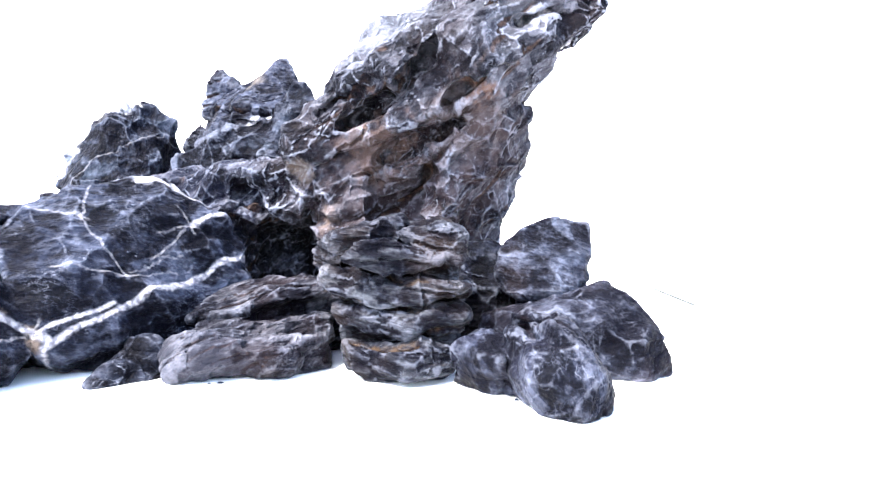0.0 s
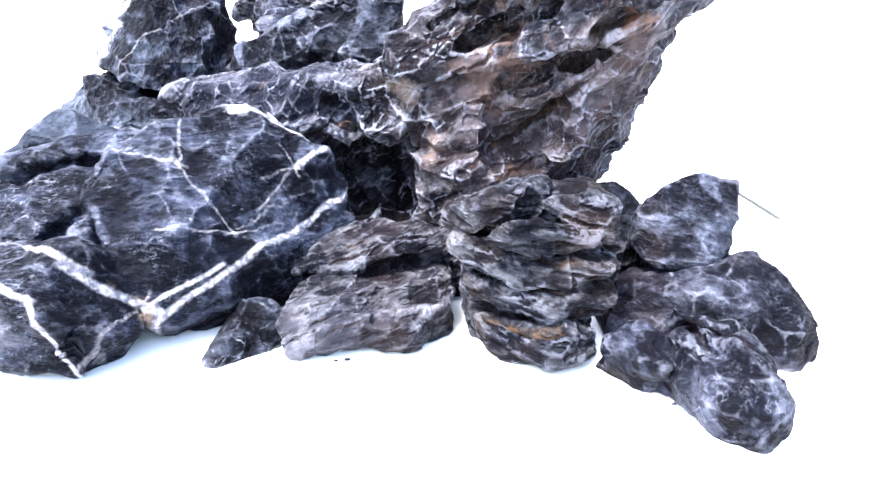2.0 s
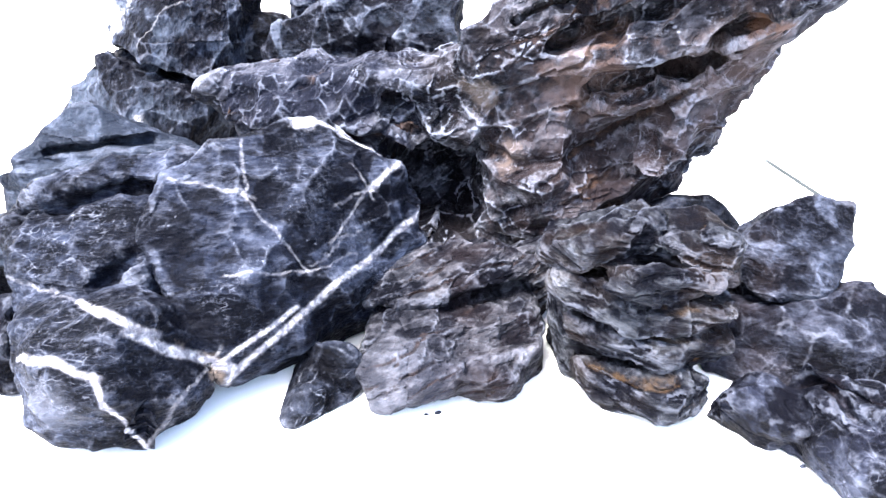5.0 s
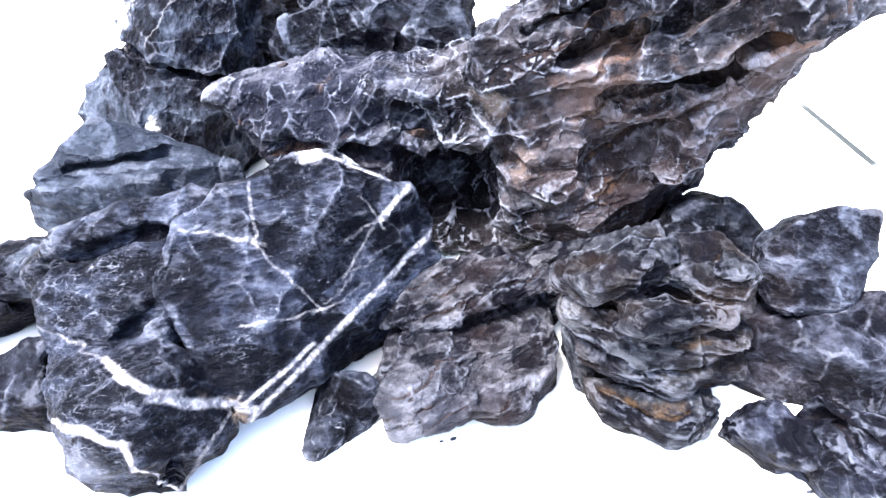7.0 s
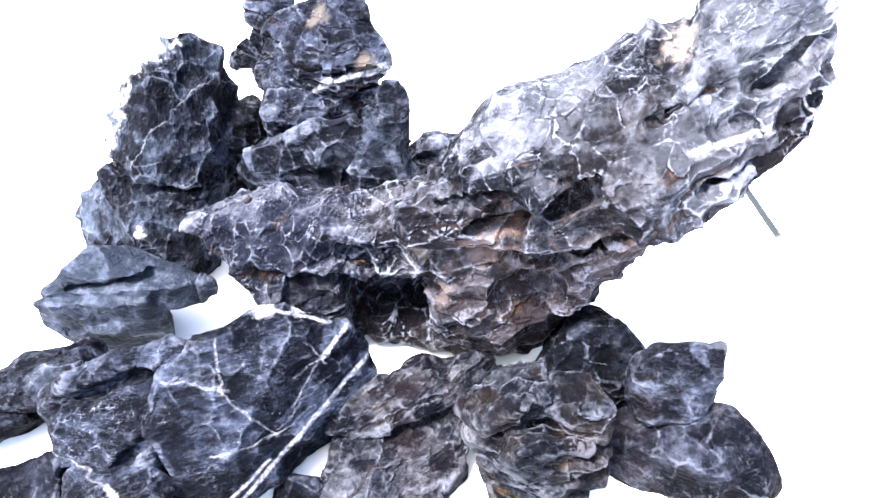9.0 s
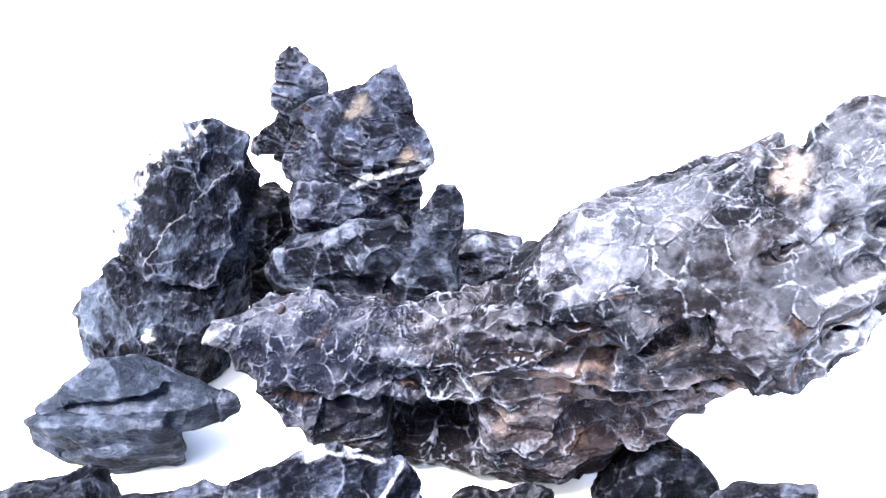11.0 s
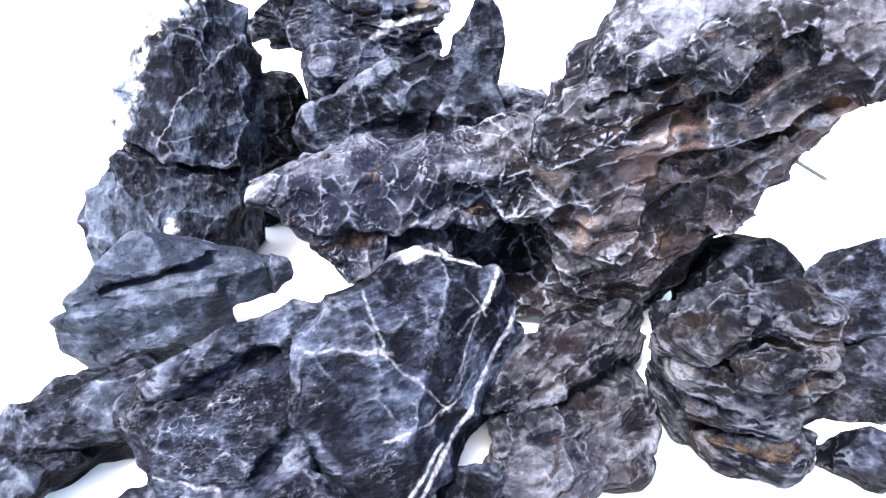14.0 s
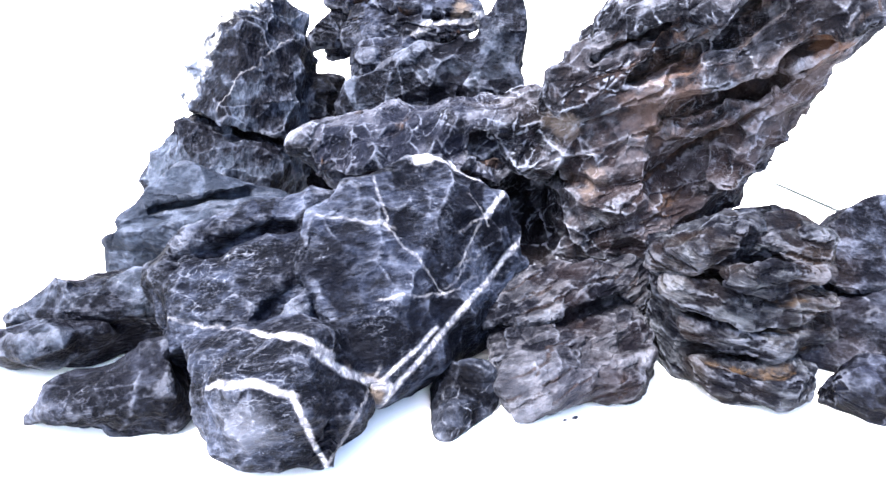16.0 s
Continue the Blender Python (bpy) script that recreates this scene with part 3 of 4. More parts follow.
SMALL = dict(group="aquascape stones")
stone("veined_stone", limestone("veined_limestone", bed=(-0.15, 0.5, 0.85), face=(0.1, -0.8, 0.58), flat=1.3, breccia=0.12, worn=0.35, dark=rgb(0.0062, 0.0072, 0.0118), mid=rgb(0.036, 0.042, 0.061), net=0.7, fine=0.8, dust=0.52, seed=2.1,
      veins=[((-0.166, 0.615, 0.086), (-0.221, 0.541, 0.060), 0.0022), ((-0.221, 0.541, 0.060), (-0.274, 0.490, 0.0255), 0.0020), ((-0.244, 0.516, 0.055), (-0.279, 0.485, 0.037), 0.0016), ((-0.19, 0.605, 0.114), (-0.207, 0.585, 0.102), 0.0022), ((-0.207, 0.585, 0.102), (-0.222, 0.585, 0.118), 0.0010), ((-0.207, 0.585, 0.102), (-0.228, 0.565, 0.10), 0.0010), ((-0.235, 0.535, 0.078), (-0.213, 0.565, 0.085), 0.0010),
             ((-0.272, 0.50, 0.083), (-0.238, 0.529, 0.073), 0.0010), ((-0.238, 0.529, 0.073), (-0.216, 0.561, 0.069), 0.0010), ((-0.314, 0.54, 0.121), (-0.272, 0.537, 0.114), 0.0012),
             ((-0.28, 0.563, 0.135), (-0.273, 0.536, 0.113), 0.0012), ((-0.274, 0.537, 0.114), (-0.24, 0.53, 0.075), 0.0010), ((-0.255, 0.59, 0.151), (-0.205, 0.603, 0.125), 0.0014), ((-0.212, 0.578, 0.098), (-0.225, 0.55, 0.085), 0.0010),
             ((-0.408, 0.517, 0.067), (-0.386, 0.508, 0.068), 0.0012), ((-0.386, 0.508, 0.068), (-0.345, 0.482, 0.072), 0.0011), ((-0.345, 0.482, 0.072), (-0.322, 0.464, 0.072), 0.0018), ((-0.338, 0.477, 0.073), (-0.310, 0.477, 0.060), 0.0022), ((-0.322, 0.464, 0.072), (-0.303, 0.475, 0.052), 0.0028), ((-0.303, 0.475, 0.052), (-0.278, 0.491, 0.030), 0.0030),
             ((-0.372, 0.452, 0.058), (-0.361, 0.445, 0.063), 0.0016), ((-0.361, 0.445, 0.063), (-0.340, 0.437, 0.067), 0.0024), ((-0.340, 0.437, 0.067), (-0.323, 0.436, 0.059), 0.0022), ((-0.323, 0.436, 0.059), (-0.313, 0.440, 0.026), 0.0018), ((-0.313, 0.440, 0.026), (-0.306, 0.442, 0.006), 0.0016), ((-0.284, 0.489, 0.034), (-0.308, 0.440, 0.012), 0.0011)],
      spots=[((-0.25, 0.588, 0.15), 0.009, WHITE, 0.6), ((-0.225, 0.6, 0.14), 0.008, WHITE, 0.6), ((-0.345, 0.438, 0.045), 0.022, rgb(0.11, 0.115, 0.135), 0.5), ((-0.285, 0.486, 0.032), 0.010, CREAM, 0.6), ((-0.30, 0.476, 0.05), 0.007, CREAM, 0.5), ((-0.278, 0.55, 0.125), 0.006, CREAM, 0.6), ((-0.275, 0.538, 0.115), 0.005, CREAM, 0.7)]),
      blocks=[
          [(-0.168, 0.612, 0.086), (-0.172, 0.605, 0.06), (-0.213, 0.550, 0.022), (-0.245, 0.513, 0.03), (-0.28, 0.484, 0.022), (-0.300, 0.487, 0.07), (-0.318, 0.502, 0.088), (-0.332, 0.515, 0.108), (-0.318, 0.552, 0.125), (-0.288, 0.566, 0.143), (-0.26, 0.588, 0.152), (-0.228, 0.60, 0.146), (-0.192, 0.606, 0.118), (-0.223, 0.567, 0.128), (-0.272, 0.486, 0.05), (-0.270, 0.499, 0.082), (-0.2, 0.635, 0.09), (-0.31, 0.61, 0.09), (-0.2, 0.65, 0), (-0.31, 0.63, 0), (-0.225, 0.565, 0), (-0.19, 0.605, 0), (-0.28, 0.515, 0), (-0.32, 0.55, 0)],
          [(-0.300, 0.575, 0.126), (-0.361, 0.565, 0.123), (-0.40, 0.552, 0.114), (-0.424, 0.56, 0.085), (-0.43, 0.565, 0.07), (-0.415, 0.53, 0.055), (-0.404, 0.513, 0.07), (-0.36, 0.498, 0.073), (-0.32, 0.50, 0.086), (-0.385, 0.528, 0.094), (-0.352, 0.532, 0.104), (-0.30, 0.60, 0.09), (-0.40, 0.61, 0.07), (-0.41, 0.545, 0), (-0.39, 0.62, 0), (-0.29, 0.62, 0), (-0.33, 0.52, 0)],
          [(-0.395, 0.503, 0.058), (-0.378, 0.470, 0.062), (-0.385, 0.475, 0.03), (-0.358, 0.441, 0.04), (-0.350, 0.436, 0.062), (-0.333, 0.430, 0.068), (-0.314, 0.456, 0.079), (-0.315, 0.431, 0.05), (-0.304, 0.433, 0.03), (-0.312, 0.440, 0.008), (-0.338, 0.441, 0.010), (-0.367, 0.457, 0.010), (-0.296, 0.460, 0.053), (-0.281, 0.480, 0.022), (-0.292, 0.466, 0.012), (-0.30, 0.49, 0.07), (-0.39, 0.50, 0.015), (-0.385, 0.513, 0.07), (-0.368, 0.478, 0), (-0.322, 0.460, 0), (-0.296, 0.482, 0), (-0.33, 0.52, 0)]],
      hollows=[slit((-0.415, 0.533, 0.098), (-0.36, 0.540, 0.108), 0.021, 0.020, (0.05, 0.75, -0.65)), slit((-0.378, 0.541, 0.108), (-0.325, 0.553, 0.116), 0.015, 0.015, (0.05, 0.75, -0.65)), slit((-0.352, 0.495, 0.068), (-0.324, 0.505, 0.096), 0.018, 0.014, (0.3, 0.9, -0.3)),
               slit((-0.40, 0.505, 0.064), (-0.335, 0.48, 0.075), 0.007, 0.010), slit((-0.300, 0.44, 0.048), (-0.312, 0.435, 0.0), 0.006, 0.014, (-0.3, 0.9, 0.1))],
      bed=(-0.15, 0.5, 0.85), lump=0.001, facet=0.0045, scallop=0.0028, flat=0.8,
      seed=21, label="broad black limestone boulder crossed by two straight white calcite bands", **SMALL)

stone("tower_stone", limestone("tower_limestone", bed=(1.0, 0.2, -0.3), flat=0.8, mid=rgb(0.056, 0.066, 0.084), net=0.4, fine=0.5, dust=0.55, clay_and_shade=0.5, seed=3.7,
      veins=[((-0.418, 0.81, 0.15), (-0.375, 0.83, 0.235), 0.0008)],
      spots=[((-0.436, 0.865, 0.19), 0.027, rgb(0.5, 0.49, 0.48), 1.0), ((-0.418, 0.875, 0.22), 0.027, rgb(0.5, 0.49, 0.48), 1.0), ((-0.406, 0.88, 0.248), 0.024, rgb(0.5, 0.49, 0.48), 0.95), ((-0.45, 0.85, 0.16), 0.024, rgb(0.5, 0.49, 0.48), 0.95), ((-0.425, 0.775, 0.085), 0.008, rgb(0.45, 0.44, 0.44), 0.9)]),
      blocks=[
          [(-0.485, 0.80, 0), (-0.39, 0.78, 0), (-0.36, 0.9, 0), (-0.48, 0.9, 0), (-0.510, 0.82, 0.088), (-0.506, 0.805, 0.045), (-0.375, 0.775, 0.08), (-0.463, 0.812, 0.143), (-0.38, 0.79, 0.115), (-0.35, 0.87, 0.12), (-0.45, 0.88, 0.13), (-0.43, 0.775, 0.09), (-0.44, 0.77, 0.05)],
          [(-0.44, 0.815, 0.132), (-0.365, 0.80, 0.11), (-0.35, 0.86, 0.10), (-0.33, 0.93, 0.11), (-0.43, 0.92, 0.12), (-0.471, 0.85, 0.158), (-0.457, 0.86, 0.19), (-0.430, 0.872, 0.226), (-0.416, 0.875, 0.258), (-0.378, 0.893, 0.260), (-0.365, 0.90, 0.25), (-0.345, 0.915, 0.215), (-0.336, 0.92, 0.19), (-0.39, 0.93, 0.23), (-0.398, 0.828, 0.20), (-0.412, 0.808, 0.172), (-0.425, 0.795, 0.142)]],
      hollows=[[(-0.396, 0.80, 0.236), (-0.388, 0.80, 0.236), (-0.402, 0.80, 0.28), (-0.380, 0.80, 0.28), (-0.396, 0.95, 0.236), (-0.388, 0.95, 0.236), (-0.402, 0.95, 0.28), (-0.380, 0.95, 0.28)],
               slit((-0.47, 0.82, 0.142), (-0.355, 0.80, 0.112), 0.011, 0.03)],
      melt=0.004, cracks=[((-0.405, 0.805, 0.126), (-0.28, 0.0, -0.95), 0.003, 0.008, 0.08)],
      flat=0.6, seed=31, label="tall grey limestone tower with white crust and a rusty crevice", **SMALL)

# The tower's shade on this stone is put into its darker base colours.
stone("shaded_stone", limestone("shaded_limestone", net=0.3, fine=0.3, dust=0.2, seed=4.4, dark=rgb(0.0030, 0.0030, 0.0048), mid=rgb(0.0125, 0.0145, 0.0218)),
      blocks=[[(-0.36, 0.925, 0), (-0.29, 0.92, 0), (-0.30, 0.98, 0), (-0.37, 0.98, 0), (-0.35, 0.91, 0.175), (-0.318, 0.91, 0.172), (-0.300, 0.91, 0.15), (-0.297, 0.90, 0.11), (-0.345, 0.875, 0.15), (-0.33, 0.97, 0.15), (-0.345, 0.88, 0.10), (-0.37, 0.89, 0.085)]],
      seed=41, step=0.006, label="small limestone wedged behind the tower stone, its colour darkened for shade", **SMALL)

stone("horned_stone", limestone("horned_limestone", bed=(0.1, 0.1, 1.0), net=0.4, fine=0.5, dust=0.35, seed=5.2,
      veins=[((-0.235, 0.84, 0.222), (-0.16, 0.865, 0.236), 0.0026)], spots=[((-0.235, 0.885, 0.275), 0.016, rgb(0.13, 0.115, 0.10), 0.6), ((-0.19, 0.86, 0.24), 0.012, CREAM, 0.6)]),
      blocks=[
          [(-0.26, 0.87, 0), (-0.19, 0.86, 0), (-0.18, 0.95, 0), (-0.28, 0.95, 0), (-0.292, 0.84, 0.185), (-0.285, 0.83, 0.2), (-0.20, 0.845, 0.2), (-0.175, 0.865, 0.21), (-0.19, 0.88, 0.235), (-0.30, 0.93, 0.2)],
          [(-0.31, 0.89, 0.2), (-0.20, 0.835, 0.215), (-0.165, 0.87, 0.222), (-0.165, 0.87, 0.24), (-0.205, 0.905, 0.315), (-0.222, 0.91, 0.302), (-0.245, 0.92, 0.285), (-0.27, 0.92, 0.268), (-0.30, 0.93, 0.26), (-0.31, 0.94, 0.21), (-0.19, 0.96, 0.22), (-0.25, 0.84, 0.235)],
          [(-0.335, 0.96, 0.18), (-0.26, 0.925, 0.20), (-0.26, 0.925, 0.268), (-0.286, 0.945, 0.288), (-0.304, 0.962, 0.311), (-0.319, 0.965, 0.311), (-0.33, 0.965, 0.25), (-0.30, 0.99, 0.23), (-0.29, 0.98, 0.2)],
          [(-0.352, 0.95, 0.197), (-0.348, 0.95, 0.22), (-0.325, 0.945, 0.24), (-0.31, 0.94, 0.2), (-0.33, 0.97, 0.21), (-0.315, 0.93, 0.225)]],
      bed=(0.1, 0.1, 1.0), strata=(0.02, 0.004), melt=0.006, seed=51, step=0.006, label="layered dark limestone with two horn-like peaks and a pale band", **SMALL)

stone("spurred_stone", limestone("spurred_limestone", mid=rgb(0.040, 0.047, 0.060), net=0.4, fine=0.5, dust=0.5, seed=6.6),
      blocks=[
          [(-0.265, 0.80, 0), (-0.15, 0.76, 0), (-0.14, 0.83, 0), (-0.26, 0.87, 0), (-0.28, 0.80, 0.10), (-0.314, 0.79, 0.145), (-0.307, 0.785, 0.178), (-0.285, 0.782, 0.188), (-0.236, 0.775, 0.203), (-0.198, 0.772, 0.224), (-0.15, 0.742, 0.19), (-0.2, 0.82, 0.2), (-0.3, 0.84, 0.16)],
          [(-0.20, 0.735, 0.15), (-0.15, 0.735, 0.15), (-0.145, 0.79, 0.15), (-0.2, 0.8, 0.15), (-0.19, 0.765, 0.225), (-0.168, 0.77, 0.260), (-0.150, 0.77, 0.264), (-0.140, 0.772, 0.250), (-0.152, 0.80, 0.235)]],
      seed=61, step=0.006, label="blue-grey limestone rising to a pointed spur behind the large stone", **SMALL)

stone("pale_stone", limestone("pale_limestone", mid=rgb(0.09, 0.095, 0.115), net=0.7, fine=0.8, dust=0.8, seed=7.1),
      blocks=[[(-0.15, 0.80, 0), (-0.05, 0.80, 0), (-0.05, 0.9, 0), (-0.15, 0.9, 0), (-0.145, 0.83, 0.15), (-0.125, 0.83, 0.168), (-0.05, 0.83, 0.152), (-0.07, 0.88, 0.15), (-0.13, 0.88, 0.15)]],
      seed=71, step=0.006, label="pale grey limestone half hidden behind the large stone", **SMALL)

stone("wedge_stone", limestone("wedge_limestone", clay_and_shade=0.0, breccia=0.1, mid=rgb(0.088, 0.102, 0.132), dark=rgb(0.026, 0.031, 0.042), net=0.2, fine=0.35, dust=0.5, worn=0.3, seed=8.5),
      blocks=[
          [(-0.47, 0.683, 0.083), (-0.41, 0.73, 0.105), (-0.437, 0.70, 0.122), (-0.391, 0.70, 0.105), (-0.325, 0.70, 0.086), (-0.327, 0.70, 0.07), (-0.342, 0.70, 0.055), (-0.36, 0.68, 0.06), (-0.375, 0.674, 0.095), (-0.44, 0.76, 0.07), (-0.46, 0.74, 0.06), (-0.35, 0.73, 0.06), (-0.42, 0.69, 0.06), (-0.497, 0.69, 0.070)],
          [(-0.509, 0.70, 0.055), (-0.494, 0.68, 0.070), (-0.45, 0.674, 0.079), (-0.374, 0.661, 0.094), (-0.369, 0.676, 0.07), (-0.372, 0.687, 0.030), (-0.43, 0.685, 0.015), (-0.509, 0.702, 0.03), (-0.485, 0.70, 0), (-0.43, 0.685, 0), (-0.385, 0.70, 0), (-0.40, 0.75, 0), (-0.47, 0.75, 0), (-0.42, 0.74, 0.08)]],
      hollows=[[(-0.475, 0.63, 0.079), (-0.362, 0.63, 0.097), (-0.468, 0.63, 0.100), (-0.345, 0.63, 0.125), (-0.46, 0.70, 0.083), (-0.366, 0.70, 0.097), (-0.45, 0.70, 0.089), (-0.36, 0.70, 0.104)]],
      melt=0.002, scallop=0.0012, facet=0.003,
      flat=0.6, seed=81, label="smooth blue-grey wedge of limestone with a pointed end", **SMALL)

stone("flat_stone", limestone("flat_limestone", clay_and_shade=0.0, breccia=0.2, mid=rgb(0.046, 0.054, 0.068), net=0.3, fine=0.4, dust=0.45, seed=9.9),
      blocks=[
          [(-0.55, 0.60, 0), (-0.42, 0.60, 0), (-0.42, 0.66, 0), (-0.53, 0.66, 0), (-0.535, 0.59, 0.042), (-0.489, 0.598, 0.059), (-0.458, 0.632, 0.060), (-0.43, 0.64, 0.064), (-0.415, 0.60, 0.072), (-0.44, 0.575, 0.053), (-0.48, 0.576, 0.045), (-0.43, 0.66, 0.05)],
          [(-0.56, 0.59, 0), (-0.51, 0.583, 0), (-0.47, 0.59, 0), (-0.45, 0.62, 0), (-0.53, 0.62, 0), (-0.55, 0.575, 0.025), (-0.507, 0.555, 0.035), (-0.4946, 0.556, 0.037), (-0.467, 0.567, 0.037), (-0.453, 0.577, 0.030), (-0.48, 0.585, 0.041), (-0.53, 0.588, 0.033), (-0.49, 0.560, 0.012), (-0.54, 0.572, 0.008)]],
      melt=0.002,
      seed=91, label="flat cracked slab of blue-grey limestone", **SMALL)

stone("low_stone", limestone("low_limestone", mid=rgb(0.0271, 0.0297, 0.0403), net=0.5, fine=0.6, dust=0.4, seed=10.3),
      blocks=[
          [(-0.495, 0.516, 0), (-0.44, 0.508, 0), (-0.40, 0.52, 0), (-0.40, 0.55, 0), (-0.47, 0.55, 0), (-0.49, 0.50, 0.010), (-0.463, 0.486, 0.026), (-0.43, 0.488, 0.020), (-0.405, 0.488, 0.022), (-0.40, 0.492, 0.036), (-0.4375, 0.513, 0.040), (-0.41, 0.53, 0.052), (-0.46, 0.52, 0.034)],
          [(-0.44, 0.50, 0), (-0.40, 0.50, 0), (-0.40, 0.53, 0), (-0.44, 0.53, 0), (-0.435, 0.495, 0.02), (-0.402, 0.493, 0.022)]],
      seed=101, label="low rough limestone beside the veined boulder", **SMALL)

stone("stone_chip", limestone("chip_limestone", dark=rgb(0.0036, 0.0042, 0.0072), mid=rgb(0.0178, 0.0211, 0.0304), net=0.9, fine=0.3, dust=0.25, seed=11.6),
      blocks=[[(-0.243, 0.48, 0), (-0.225, 0.485, 0), (-0.20, 0.51, 0), (-0.205, 0.54, 0), (-0.24, 0.54, 0), (-0.235, 0.525, 0.028), (-0.215, 0.52, 0.03), (-0.205, 0.515, 0.022), (-0.238, 0.485, 0.012)]],
      lump=0.002, scallop=0.001, flat=0.6, seed=111, step=0.004, label="small dark triangular limestone chip on the tiles", **SMALL)

stone("shale_stone", limestone("shale_limestone", bed=(-0.45, 0.25, 0.9), flat=1.6, mid=rgb(0.046, 0.047, 0.055), pale=rgb(0.165, 0.166, 0.185), net=0.35, fine=0.3, dust=0.6, warm=0.25, seed=12.4, clay_colour=rgb(0.045, 0.032, 0.03), clay_and_shade=0.6,
      spots=[((-0.175, 0.495, 0.02), 0.05, rgb(0.10, 0.104, 0.125), 0.3)]),
      blocks=[
          [(-0.207, 0.565, 0.034), (-0.195, 0.580, 0.055), (-0.165, 0.604, 0.064), (-0.115, 0.60, 0.068), (-0.088, 0.585, 0.064), (-0.088, 0.575, 0.055), (-0.12, 0.560, 0.053), (-0.16, 0.553, 0.042), (-0.195, 0.552, 0.036), (-0.10, 0.60, 0.035), (-0.11, 0.62, 0.02), (-0.18, 0.61, 0.02)],
          [(-0.17, 0.60, 0.02), (-0.11, 0.60, 0.055), (-0.06, 0.638, 0.055), (-0.058, 0.62, 0.02), (-0.08, 0.60, 0.0), (-0.10, 0.65, 0.0), (-0.14, 0.64, 0.05)],
          [(-0.198, 0.555, 0.026), (-0.165, 0.532, 0.038), (-0.125, 0.533, 0.042), (-0.097, 0.546, 0.042), (-0.084, 0.566, 0.040), (-0.088, 0.55, 0.026), (-0.12, 0.528, 0.028), (-0.17, 0.528, 0.024), (-0.19, 0.60, 0.03), (-0.09, 0.61, 0.035), (-0.17, 0.59, 0), (-0.10, 0.59, 0)],
          [(-0.205, 0.54, 0.0), (-0.205, 0.535, 0.024), (-0.18, 0.518, 0.032), (-0.15, 0.514, 0.032), (-0.125, 0.508, 0.030), (-0.10, 0.520, 0.028), (-0.088, 0.545, 0.022), (-0.09, 0.545, 0.0), (-0.12, 0.52, 0.0), (-0.11, 0.57, 0.03), (-0.2, 0.57, 0.025)],
          [(-0.150, 0.504, 0.004), (-0.150, 0.498, 0.024), (-0.128, 0.491, 0.026), (-0.112, 0.500, 0.024), (-0.102, 0.520, 0.012), (-0.115, 0.505, 0.004), (-0.12, 0.52, 0), (-0.15, 0.52, 0), (-0.12, 0.54, 0.026)],
          [(-0.208, 0.516, 0.012), (-0.206, 0.510, 0.024), (-0.190, 0.502, 0.034), (-0.176, 0.500, 0.037), (-0.178, 0.485, 0.020), (-0.190, 0.490, 0.010), (-0.198, 0.510, 0.004), (-0.17, 0.505, 0), (-0.19, 0.54, 0.03), (-0.165, 0.53, 0.032), (-0.168, 0.492, 0.010)],
          [(-0.176, 0.500, 0.037), (-0.158, 0.497, 0.037), (-0.144, 0.500, 0.032), (-0.140, 0.497, 0.020), (-0.152, 0.487, 0.021), (-0.174, 0.483, 0.024), (-0.176, 0.488, 0.010), (-0.150, 0.493, 0.008), (-0.17, 0.505, 0), (-0.15, 0.51, 0), (-0.175, 0.53, 0.03), (-0.145, 0.53, 0.03)]],
      melt=0.001, bed=(-0.45, 0.25, 0.9), flat=2.0, strata=(0.0095, 0.0012), facet=0.0040, chip_size=0.04, scallop=0.0012, cell=0.014, seed=121, label="layered grey shale-like limestone with a pale front lobe", **SMALL)

